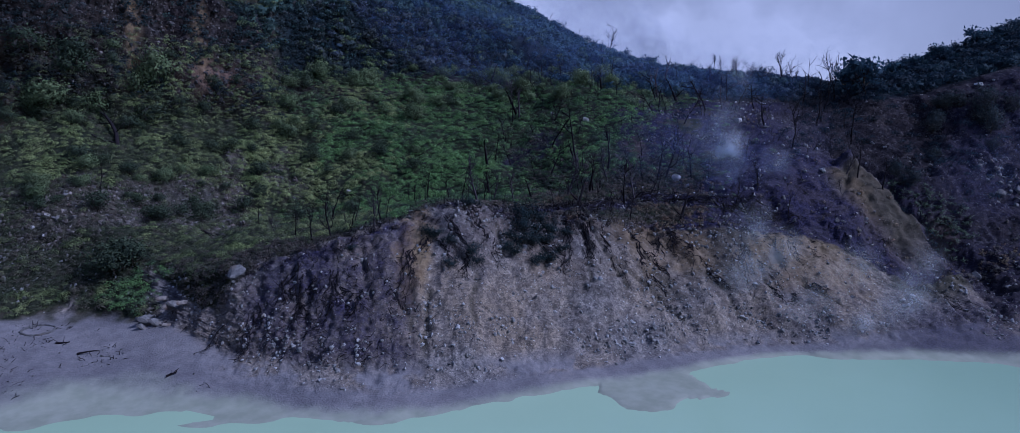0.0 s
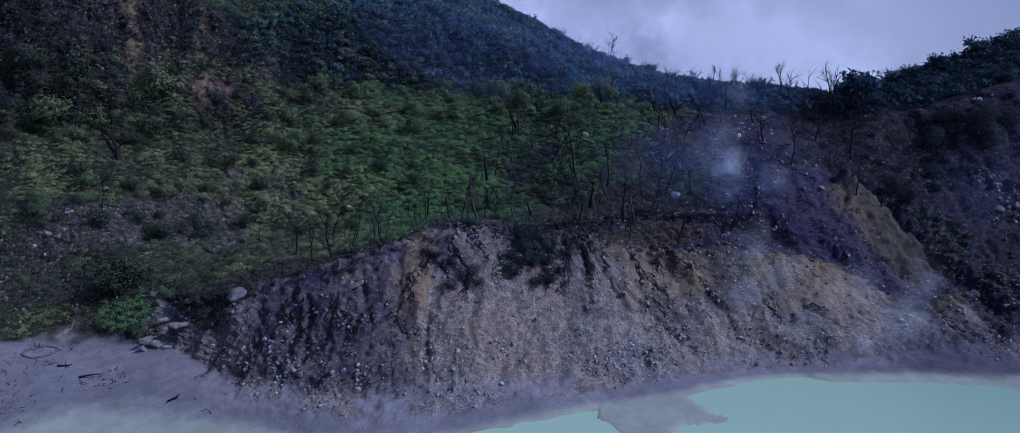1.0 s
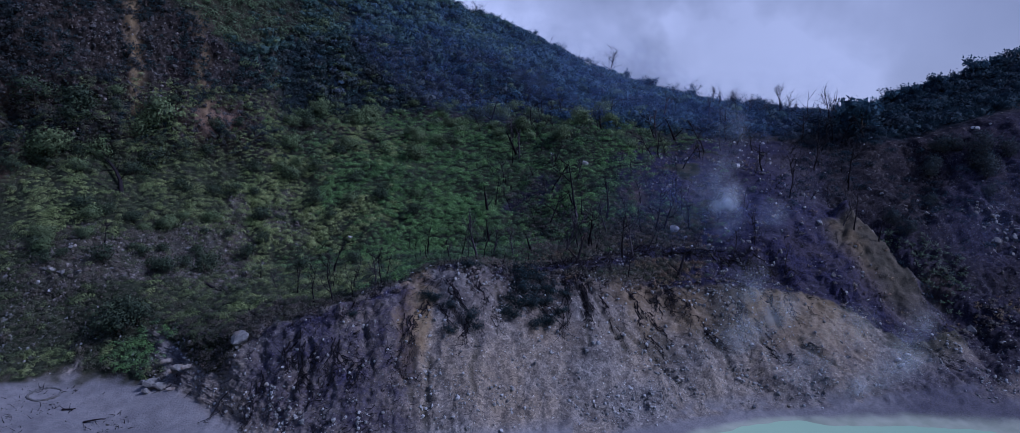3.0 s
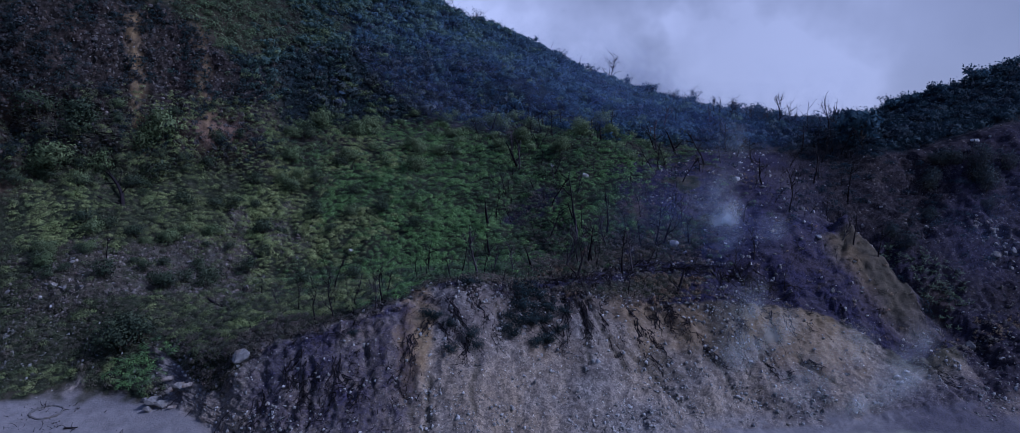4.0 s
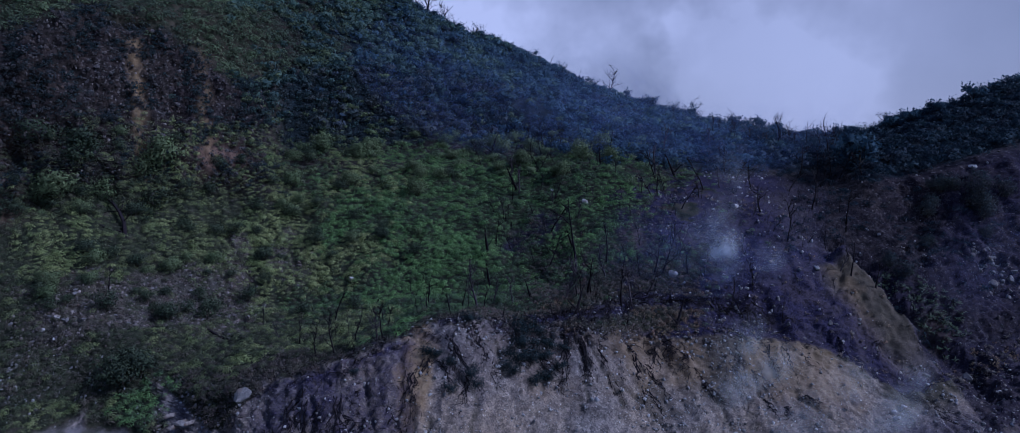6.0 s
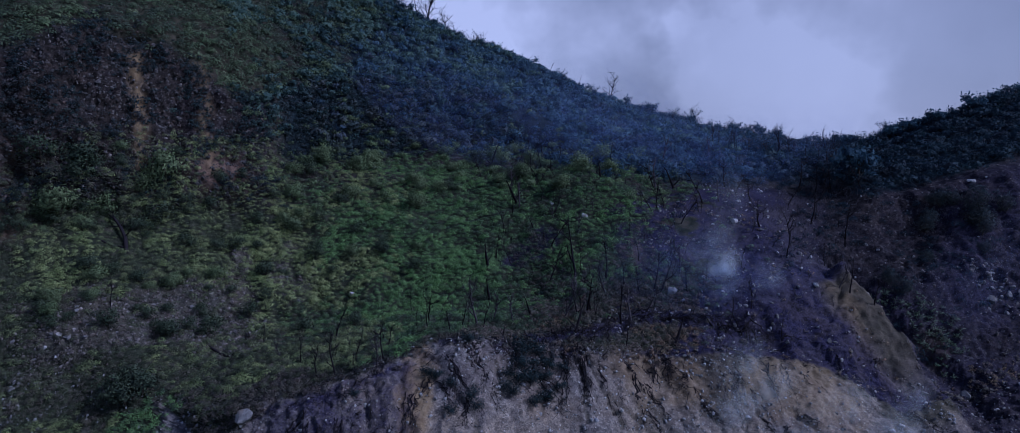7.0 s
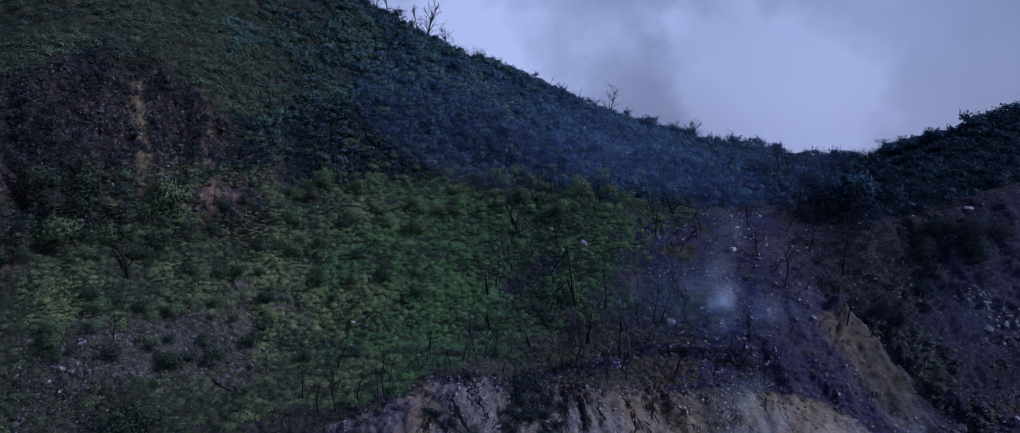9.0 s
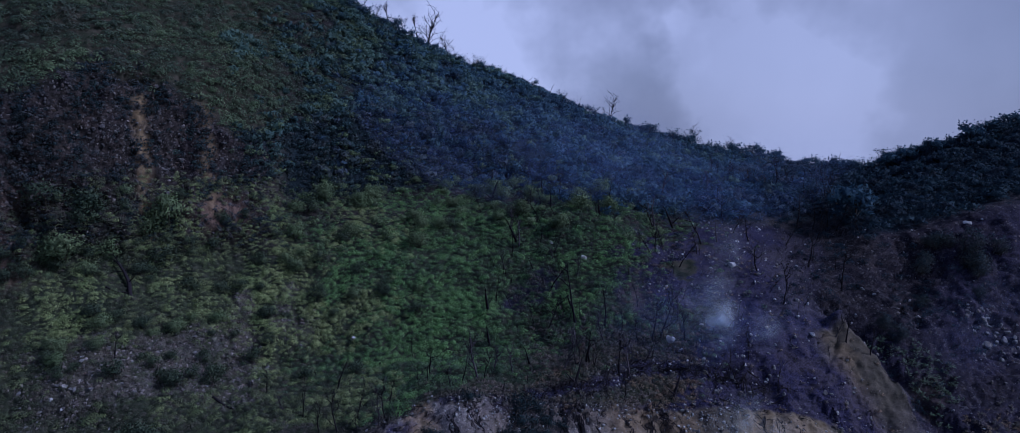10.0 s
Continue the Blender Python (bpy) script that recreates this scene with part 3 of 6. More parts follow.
soil = soil * (1 - SPUR_FACE) + 0.85 * SPUR_FACE
STONY = np.clip(blob(-37, 76, 8, 5.5) + blob(-46.5, 71, 8, 5) * 0.9 + blob(-39, 73, 6, 4) + blob(-31, 70, 4, 3) * 0.7 + blob(-28, 84, 4, 3) * 0.4 + blob(-35.0, 83, 2.2, 5, 15) * 0.9 + blob(-30, 86.5, 1.8, 4) * 0.8, 0, 1)
BURNT = np.clip(blob(2.5, 87, 5, 3, 30) * 0.9 + blob(17, 83, 4, 6) * 0.8 + blob(14.5, 90, 2.2, 1.5) * 0.7, 0, 1)
DEADFALL = ((1.0, 63.3), (5.7, 64.8), (8.9, 66.1), (12.4, 69.6), (16.0, 70.8), (19.2, 69.7), (22.8, 70.0), (25.5, 69.4), (28.4, 68.8))
fall_d, fall_a = line_distance(GX, GY, DEADFALL)
TANGLE = np.exp(-((fall_d + 0.8 * n1) / 1.25) ** 2) * sstep(0.0, 0.04, fall_a) * (1 - sstep(0.96, 1.0, fall_a)) * sstep(2.9, 3.0, S)
char_shade = np.maximum(char_shade, 0.92 * TANGLE)
soil = soil * (1 - 0.32 * STONY * sstep(3.0, 3.3, S))
char_shade = np.maximum(char_shade, 0.8 * BURNT)

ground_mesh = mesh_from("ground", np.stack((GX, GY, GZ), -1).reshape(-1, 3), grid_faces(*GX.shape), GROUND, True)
for nm, v in (("soil", soil), ("rock", rock), ("ochre", ochre), ("char_shade", char_shade), ("wet", wet), ("red", RED_EARTH), ("face", 0.25 + 0.75 * np.maximum(np.maximum(CLIFF, 0.7 * sstep(-0.45, 0.25, n1 + 0.8 * n2) * band(1.62, 2.2, 0.18, 0.1) * sstep(-0.52, -0.44, U)), 0.8 * sstep(2.8, 3.0, S)))):
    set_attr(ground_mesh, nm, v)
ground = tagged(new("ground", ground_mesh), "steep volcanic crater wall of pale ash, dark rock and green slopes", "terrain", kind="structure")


def disc(name, x, y, z, r, mat, n=96):
    a = np.linspace(0, 2 * np.pi, n, endpoint=False)
    me = bpy.data.meshes.new(name)
    me.from_pydata([(x + r * math.cos(t), y + r * math.sin(t), z) for t in a], [], [list(range(n))])
    me.materials.append(mat)
    return new(name, me)


tagged(disc("water", 0, -30, WATER_Z, 150, WATER), "milky turquoise crater lake with a still surface", "lake", kind="structure")
plain_mesh = disc("lake_bed", 0, 0, -3.2, 380, GROUND)
for nm in ("soil", "rock", "ochre", "char_shade", "wet", "red", "face"):
    set_attr(plain_mesh.data, nm, [0.9 if nm == "soil" else 0.0] * len(plain_mesh.data.vertices))
tagged(plain_mesh, "flat dark ground under and round the lake", "ground", kind="structure")


def rim_behind():
    """The rest of the crater's bowl, round behind the camera."""
    az = np.radians(np.linspace(49, 311, 90))
    prof = [(96, -3), (104, 4), (120, 20), (140, 40), (170, 62), (200, 70), (240, 40), (300, -3)]
    A, K = np.meshgrid(az, np.arange(len(prof)))
    R = np.array([p[0] for p in prof])[K] * (1 + 0.10 * fbm(np.sin(A) * 3, np.cos(A) * 3, K * 0.3, 81))
    Z = np.array([p[1] for p in prof])[K] * (0.8 + 0.25 * fbm(np.sin(A) * 2, np.cos(A) * 2, 0 * A, 82))
    me = mesh_from("crater_rim", np.stack((R * np.sin(A), R * np.cos(A) - 10, Z), -1).reshape(-1, 3), grid_faces(*A.shape), GROUND, True)
    for nm in ("soil", "rock", "ochre", "char_shade", "wet", "red", "face"):
        set_attr(me, nm, np.full(A.size, {"soil": 0.8, "rock": 0.4}.get(nm, 0.0)))
    return tagged(new("crater_rim", me), "dark overgrown crater rim closing the bowl", "hill", kind="structure")


rim_behind()
# ==== things ====
CELL = np.linalg.norm(np.cross(np.gradient(np.stack((GX, GY, GZ), -1), axis=1), np.gradient(np.stack((GX, GY, GZ), -1), axis=0)), axis=-1)


def scatter(mask, per_m2, seed):
    """Places on the crater wall, as thick as the mask says: position, normal, row and column."""
    r = np.random.default_rng(seed)
    n = r.poisson(np.clip(CELL * mask * per_m2 * (np.abs(U) < 0.9), 0, 50))
    i, j = np.nonzero(n)
    k = np.repeat(np.arange(len(i)), n[i, j])
    i, j = np.minimum(i[k], U.shape[0] - 2), np.minimum(j[k], U.shape[1] - 2)
    a, b = r.random(len(i)), r.random(len(i))
    P = np.stack((GX, GY, GZ), -1)
    p = P[i, j] + (P[i + 1, j] - P[i, j]) * a[:, None] + (P[i, j + 1] - P[i, j]) * b[:, None]
    q = r.permutation(len(p))
    return p[q], NRM[i, j][q], i[q], j[q]


class Bag:
    """Collects four-cornered faces for one mesh."""

    def __init__(self):
        self.v, self.f, self.t, self.n, self.nrm = [], [], [], 0, []

    def add(self, verts, faces, tint=0.5, normals=None):
        if normals is not None:
            self.nrm.append(normals)
        verts = np.asarray(verts, float).reshape(-1, 3)
        self.v.append(verts)
        self.f.append(np.asarray(faces) + self.n)
        self.t.append(np.broadcast_to(np.asarray(tint, float), (len(verts),)))
        self.n += len(verts)

    def mesh(self, name, mat, smooth=False):
        me = mesh_from(name, np.concatenate(self.v), np.concatenate(self.f), mat, smooth, np.concatenate(self.nrm) if self.nrm else None)
        set_attr(me, "tint", np.concatenate(self.t))
        return me


def part(name, me, parent, label=""):
    ob = new(name, me)
    ob.parent = parent
    return tagged(ob, label)


def unit(v):
    return v / (np.linalg.norm(v, axis=-1, keepdims=True) + 1e-9)


def tube(pts, radii, sides=5):
    pts, radii = np.asarray(pts, float), np.asarray(radii, float)
    tang = unit(np.gradient(pts, axis=0))
    ref = np.where(np.abs(tang[:, 2:3]) > 0.9, np.array([[1.0, 0, 0]]), np.array([[0, 0, 1.0]]))
    a = unit(np.cross(tang, ref))
    b = np.cross(tang, a)
    ang = np.linspace(0, 2 * np.pi, sides, endpoint=False)
    ring = a[:, None] * np.cos(ang)[None, :, None] + b[:, None] * np.sin(ang)[None, :, None]
    verts = (pts[:, None] + ring * radii[:, None, None]).reshape(-1, 3)
    idx = np.arange(len(pts) * sides).reshape(len(pts), sides)
    nxt = np.roll(idx, -1, axis=1)
    faces = np.stack((idx[:-1], nxt[:-1], nxt[1:], idx[1:]), -1).reshape(-1, 4)
    cap = np.array([[idx[-1, 0], idx[-1, 1], idx[-1, 2], idx[-1, min(3, sides - 1)]]])
    return verts, np.concatenate((faces, cap))


def leaves(centres, size, r, out, loose=0.8):
    """Small bent four-cornered leaves whose fronts lie roughly along out."""
    n = len(centres)
    nrm = unit(out + r.normal(size=(n, 3)) * loose)
    a = unit(np.cross(nrm, r.normal(size=(n, 3))))
    b = np.cross(nrm, a)
    size = np.broadcast_to(size, (n,))[:, None] * r.uniform(0.7, 1.3, (n, 1))
    c = np.stack((centres - a * size, centres - b * size * 0.5 + nrm * size * 0.15, centres + a * size, centres + b * size * 0.5 + nrm * size * 0.15), 1)
    return c.reshape(-1, 3), np.arange(n * 4).reshape(n, 4)


def wander(start, way, length, n, r, bend=0.25, rise=0.0):
    pts, d = [np.array(start, float)], unit(np.array(way, float))
    for _ in range(n):
        d = unit(d + r.normal(size=3) * bend + np.array([0, 0, rise]))
        pts.append(pts[-1] + d * length / n)
    return np.array(pts)


# ---- materials of plants, wood and stone ----
def leaf_material(name, dark, light, dry, rough=0.75, spread=0.25, through_light=0.35):
    m, nt, bsdf = material(name)
    t = Tree(nt)
    geo = t.node("ShaderNodeNewGeometry")
    tint = t.attr("tint")
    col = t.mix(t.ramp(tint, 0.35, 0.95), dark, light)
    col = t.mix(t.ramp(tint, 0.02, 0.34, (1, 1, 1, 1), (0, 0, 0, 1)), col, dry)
    var = t.ramp(geo.outputs["Random Per Island"], 0.0, 1.0, (*[1 - spread] * 3, 1), (*[1 + 0.7 * spread] * 3, 1))
    col = t.mix(1.0, col, var, "MULTIPLY")
    col = t.mix(t.ramp(t.noise(geo.outputs["Position"], 0.35, 3.0), 0.35, 0.65), col, t.mix(1.0, col, (0.72, 0.8, 0.75), "MULTIPLY"))
    t.link(col, bsdf.inputs["Base Color"])
    bsdf.inputs["Roughness"].default_value = rough
    bsdf.inputs["Specular IOR Level"].default_value = 0.12
    tr = t.node("ShaderNodeBsdfTranslucent")
    t.link(col, tr.inputs["Color"])
    mx = t.node("ShaderNodeMixShader", Fac=through_light)
    t.link(bsdf.outputs[0], mx.inputs[1])
    t.link(tr.outputs[0], mx.inputs[2])
    t.link(mx.outputs[0], nt.nodes["Material Output"].inputs["Surface"])
    return m


FERN = leaf_material("fern_leaf", (0.077, 0.100, 0.074), (0.195, 0.315, 0.108), (0.165, 0.135, 0.110), 0.75, 0.22)
# the left slope's stronger sunlight is put into a lighter, yellower leaf
SUNLIT_FERN = leaf_material("sunlit_fern_leaf", (0.096, 0.108, 0.068), (0.360, 0.400, 0.160), (0.140, 0.118, 0.100), 0.75, 0.18, 0.4)
BUSH = leaf_material("bush_leaf", (0.066, 0.086, 0.062), (0.195, 0.240, 0.115), (0.150, 0.122, 0.100), 0.75, 0.25, 0.35)
DARK_BUSH = leaf_material("dark_bush_leaf", (0.036, 0.050, 0.042), (0.120, 0.150, 0.085), (0.090, 0.078, 0.068), 0.75, 0.25, 0.35)
CRAG_LEAF = leaf_material("crag_leaf", (0.028, 0.044, 0.054), (0.068, 0.096, 0.090), (0.080, 0.078, 0.080), 0.75, 0.2, 0.35)
HEATH = leaf_material("heath_leaf", (0.104, 0.096, 0.090), (0.185, 0.172, 0.114), (0.200, 0.150, 0.135), 0.8, 0.3, 0.3)
RUST_HEATH = leaf_material("rust_heath_leaf", (0.170, 0.112, 0.085), (0.250, 0.195, 0.115), (0.220, 0.140, 0.110), 0.8, 0.3, 0.3)
# the blue of distant haze is mixed into these far leaf colours
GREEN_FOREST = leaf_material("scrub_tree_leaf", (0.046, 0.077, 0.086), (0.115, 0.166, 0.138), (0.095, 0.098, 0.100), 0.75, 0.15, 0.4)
# darker copy of the forest leaf, with the right shoulder's shade put in
SHADED_FOREST = leaf_material("shaded_forest_leaf", (0.016, 0.028, 0.045), (0.046, 0.072, 0.092), (0.030, 0.034, 0.046), 0.75, 0.12, 0.4)
HAZY_FOREST = leaf_material("hazy_forest_leaf", (0.036, 0.066, 0.106), (0.090, 0.142, 0.182), (0.090, 0.098, 0.125), 0.75, 0.12, 0.4)


def leaf_bits(centres, size, r, out, loose=0.8):
    """Three-cornered leaves for crowns seen from afar."""
    n = len(centres)
    nrm = unit(out + r.normal(size=(n, 3)) * loose)
    a = unit(np.cross(nrm, r.normal(size=(n, 3))))
    b = np.cross(nrm, a)
    size = np.broadcast_to(size, (n,))[:, None] * r.uniform(0.7, 1.3, (n, 1))
    return np.stack((centres - a * size, centres + a * size * 0.8 - b * size * 0.5, centres + b * size * 0.7), 1).reshape(-1, 3), np.arange(n * 3).reshape(n, 3)


def wood_material(name, a, b):
    m, nt, bsdf = material(name)
    t = Tree(nt)
    obj = t.node("ShaderNodeTexCoord").outputs["Object"]
    mp = t.node("ShaderNodeMapping")
    mp.inputs["Scale"].default_value = (9, 9, 1.2)
    t.link(obj, mp.inputs["Vector"])
    grain = t.noise(mp.outputs[0], 4.0, 5.0)
    col = t.mix(t.ramp(grain, 0.35, 0.7), a, b)
    info = t.node("ShaderNodeObjectInfo")
    col = t.mix(1.0, col, t.ramp(info.outputs["Random"], 0, 1, (0.6, 0.6, 0.6, 1), (1.25, 1.2, 1.2, 1)), "MULTIPLY")
    t.link(col, bsdf.inputs["Base Color"])
    bsdf.inputs["Roughness"].default_value = 0.9
    bsdf.inputs["Specular IOR Level"].default_value = 0.1
    t.bump(grain, 0.6, 0.01, bsdf)
    return m


CHARRED = wood_material("charred_wood", (0.006, 0.005, 0.007), (0.024, 0.020, 0.024))
TWIG = wood_material("grey_twigs", (0.026, 0.023, 0.028), (0.085, 0.076, 0.084))
BARK = wood_material("bark", (0.03, 0.025, 0.02), (0.09, 0.075, 0.06))


def stone_material(name, a, b, stain):
    m, nt, bsdf = material(name)
    t = Tree(nt)
    geo = t.node("ShaderNodeNewGeometry")
    n = t.noise(geo.outputs["Position"], 3.2, 6.0)
    col = t.mix(t.ramp(n, 0.3, 0.7), a, b)
    col = t.mix(t.ramp(t.noise(geo.outputs["Position"], 0.9, 3.0), 0.52, 0.66), col, stain)
    col = t.mix(1.0, col, t.ramp(geo.outputs["Random Per Island"], 0, 1, (0.35, 0.35, 0.35, 1), (1.25, 1.25, 1.25, 1)), "MULTIPLY")
    t.link(col, bsdf.inputs["Base Color"])
    bsdf.inputs["Roughness"].default_value = 0.88
    t.bump(t.noise(geo.outputs["Position"], 14.0, 4.0), 0.5, 0.03, bsdf)
    return m


PALE_STONE = stone_material("pale_stone", (0.17, 0.162, 0.168), (0.34, 0.33, 0.335), (0.14, 0.122, 0.11))
BROWN_STONE = stone_material("brown_stone", (0.082, 0.070, 0.066), (0.230, 0.200, 0.190), (0.08, 0.055, 0.045))
WALL_STONE = stone_material("wall_stone", (0.018, 0.016, 0.018), (0.085, 0.076, 0.076), (0.075, 0.048, 0.036))
DARK_STONE = stone_material("dark_stone", (0.05, 0.047, 0.05), (0.14, 0.133, 0.136), (0.10, 0.08, 0.068))

# ---- plan of the plant cover ----
wob = fbm(GX * 0.13, GY * 0.13, 0 * GZ, 91)
wob2 = fbm(GX * 0.5, GY * 0.5, 0 * GZ, 92)
GREEN = np.clip(1.5 * blob(-33, 88, 2.4, 9, 8) + blob(-23, 92, 3.0, 8, -25) + blob(-34.0, 60.0, 3.6, 3.4) * 1.6 + blob(12, 90, 7, 5) * 0.8 + blob(13.5, 77.7, 3, 1.6) * 0.7 + blob(7, 83.5, 4, 4) * 0.5 + blob(9, 79, 4, 4) * 0.5 + blob(8, 83, 3, 4) + blob(-8, 84, 6, 6) * 0.8 + blob(-53, 77, 5, 4) * 0.8 + blob(-16, 86, 6, 6) * 0.6 + blob(-13, 79, 7, 4) + blob(-44, 59.5, 4, 2) * 0.7, 0, 1)
GREENZONE = np.maximum(sstep(2.99, 3.05, S + DIP) * band(2.42, 5.32, 0.03, 0.14), beach_left * sstep(2.0, 2.06, SJ) * (1 - sstep(5.0, 5.2, S))) * (1 - sstep(0.18, 0.32, U + 0.10 * wob + 0.06 * wob2)) * (1 - 0.85 * bare)
PATH_GAP = 1 - blob(-40.2, 59.0, 1.0, 1.8) * (1 - sstep(2.1, 2.3, S))
fern_mask = GREENZONE * (1 - 0.80 * STONY) * (1 - 0.6 * BURNT) * (0.75 + 0.25 * sstep(-0.2, 0.3, wob2)) * PATH_GAP * (1 - sstep(0.2, 0.5, RED_EARTH)) * (1 - 0.9 * sstep(0.3, 0.7, TANGLE))
HEATH_R = band(3.0, 4.05, 0.03, 0.4) * sstep(0.0, 0.08, U) * (1 - sstep(0.26, 0.32, U)) * 0.7
UPPER_L = sstep(-0.05, 0.05, S - UP_EDGE) * band(5.5, 7.1, 0.06, 0.05) * (1 - sstep(-0.30, -0.16, U)) * (1 - HOLLOW)
GREEN_R = blob(48.6, 74.0, 3.2, 3.4) + 0.5 * blob(44.5, 77.5, 2.0, 1.8)


def fern_cover(name, label, p, nrm, tint, size, seed, fronds=8, mat=FERN):
    r = np.random.default_rng(seed)
    n = len(p)
    k = np.repeat(np.arange(n), fronds)
    az = r.uniform(0, 2 * np.pi, len(k))
    L = (np.broadcast_to(size, (n,)))[k] * r.uniform(0.65, 1.25, len(k))
    up = unit(nrm * 0.5 + np.array([0, 0, 0.8]))[k]
    out = np.stack((np.cos(az), np.sin(az), 0 * az), -1)
    out = unit(out - up * np.sum(out * up, -1, keepdims=True))
    side = np.cross(up, out)
    base = p[k] + r.normal(size=(len(k), 3)) * 0.06
    lift = r.uniform(0.35, 0.75, len(k))
    mid = base + out * (L * 0.55)[:, None] + up * (L * lift)[:, None]
    tip = base + out * (L * 1.05)[:, None] + up * (L * lift * 0.75)[:, None]
    w = (L * r.uniform(0.11, 0.18, len(k)))[:, None]
    v = np.stack((base, mid - side * w, tip, mid + side * w), 1)
    round_ = unit(up + out * 0.55 + r.normal(size=(len(k), 3)) * 0.30)
    f = np.arange(len(k) * 4).reshape(-1, 4)
    flip = np.sum(np.cross(v[:, 1] - v[:, 0], v[:, 2] - v[:, 0]) * round_, -1) < 0
    f[flip] = f[flip][:, ::-1]
    me = mesh_from(name, v.reshape(-1, 3), f, mat, True, np.repeat(round_, 4, axis=0))
    set_attr(me, "tint", np.repeat(np.clip(tint[k] + r.normal(size=len(k)) * 0.05, 0, 1), 4))
    return tagged(new(name, me), label, "ferns", kind="stuff")


def thin_out(p, cell):
    """Keeps one place in each cell of space, so that plants don't stand in each other."""
    key = np.floor(p / cell).astype(np.int64)
    _, first = np.unique(key, axis=0, return_index=True)
    return np.sort(first)


def fern_tufts(name, label, p, nrm, tint, size, seed, fronds=42, mat=None):
    """Domed tufts: fronds that arch outwards and down from the crown of each plant."""
    r = np.random.default_rng(seed)
    n = len(p)
    k = np.repeat(np.arange(n), fronds)
    az = np.tile(np.arange(fronds) * 2.4, n) + np.repeat(r.uniform(0, 6.28, n), fronds) + r.normal(size=len(k)) * 0.2
    th = np.tile(np.sqrt((np.arange(fronds) + 0.4) / fronds) * 1.25, n) + r.normal(size=len(k)) * 0.10
    R = np.broadcast_to(size, (n,))[k] * r.uniform(0.85, 1.15, len(k))
    up = unit(nrm * 0.35 + np.array([0, 0, 0.8]))[k]
    out = np.stack((np.cos(az), np.sin(az), 0 * az), -1)
    out = unit(out - up * np.sum(out * up, -1, keepdims=True))
    side = np.cross(up, out)
    s_, c_ = np.sin(th)[:, None], np.cos(th)[:, None]
    dome = out * s_ + up * c_
    fall = unit(out * (c_ + 0.35) - up * s_ * 0.7 + side * r.normal(size=(len(k), 1)) * 0.5)
    mid = p[k] + (out * s_ + up * c_ * 0.75) * R[:, None] + dome * (R * 0.06)[:, None]
    L, w = (R * r.uniform(0.20, 0.32, len(k)))[:, None], (R * r.uniform(0.085, 0.135, len(k)))[:, None]
    twist = side + dome * r.normal(size=(len(k), 1)) * 0.3
    v = np.stack((mid - fall * L * 0.5 + twist * w, mid - fall * L * 0.5 - twist * w, mid + fall * L - dome * L * 0.15), 1)
    nr_ = unit(dome + r.normal(size=(len(k), 3)) * 0.15)
    f = np.arange(len(k) * 3).reshape(-1, 3)
    flip = np.sum(np.cross(v[:, 1] - v[:, 0], v[:, 2] - v[:, 0]) * dome, -1) < 0
    f[flip] = f[flip][:, ::-1]
    me = mesh_from(name, v.reshape(-1, 3), f, mat or FERN, True, np.repeat(nr_, 3, axis=0))
    set_attr(me, "tint", np.repeat(np.clip(tint[k] + r.normal(size=len(k)) * 0.04, 0, 1), 3))
    return tagged(new(name, me), label, "ferns", kind="stuff")


wob3 = fbm(GX * 1.3, GY * 1.3, 0 * GZ, 94, 3)
p, nr, gi, gj = scatter(fern_mask * (0.8 + 0.5 * sstep(-0.3, 0.3, wob3)), 12.0, 101)
keep = thin_out(p, 0.50)
p, nr, gi, gj = p[keep], nr[keep], gi[keep], gj[keep]
SUNNY = np.clip(0.8 * np.exp(-((U + 0.335) / 0.08) ** 2) + 0.7 * np.exp(-((U + 0.385) / 0.028) ** 2), 0, 1.3) * band(3.9, 5.16, 0.25, 0.08)  # sun patch painted in as a lighter fern tint
near_brow = (1 - sstep(3.05, 3.36, S + DIP + 0.10 * wob2 + 0.22 * sstep(-0.32, -0.26, U) * (1 - sstep(-0.10, -0.04, U)))) * sstep(-0.54, -0.48, U) + 0.95 * HEATH_R
tint_map = np.clip(0.33 + 0.20 * wob + 0.12 * wob2 + 0.12 * wob3 + 0.20 + 0.55 * GREEN + 0.34 * SUNNY + 0.15 * band(4.85, 5.35, 0.15, 0.1) * sstep(-0.42, -0.36, U) * (1 - sstep(-0.12, 0.0, U)) - 0.14 * (1 - sstep(-0.60, -0.50, U)) - 0.78 * near_brow - 0.22 * STONY - 0.25 * BURNT, 0, 1)
fern_tint = tint_map[gi, gj] - (0.05 * (1 - SUNNY) + 0.08 * (1 - sstep(3.4, 4.2, S)))[gi, gj] * (U[gi, gj] < -0.2) + np.random.default_rng(5).normal(size=len(p)) * 0.2
fern_size = (0.33 + 0.08 * wob2 + 0.08 * wob3 - 0.08 * near_brow)[gi, gj].clip(0.22, 0.6) * np.random.default_rng(3).uniform(0.7, 1.4, len(p))
olive = sstep(-0.06, 0.06, -0.27 - U[gi, gj] + 0.10 * wob[gi, gj] + 0.06 * wob3[gi, gj] - 0.40 * ((GREEN[gi, gj] > 0.75) & ((U[gi, gj] > -0.33) | (S[gi, gj] < 3.3)))) > np.random.default_rng(4).random(len(p))
fern_tufts("fern_carpet", "dense low green ferns covering the crater slope", p[~olive], nr[~olive], fern_tint[~olive], fern_size[~olive], 102)
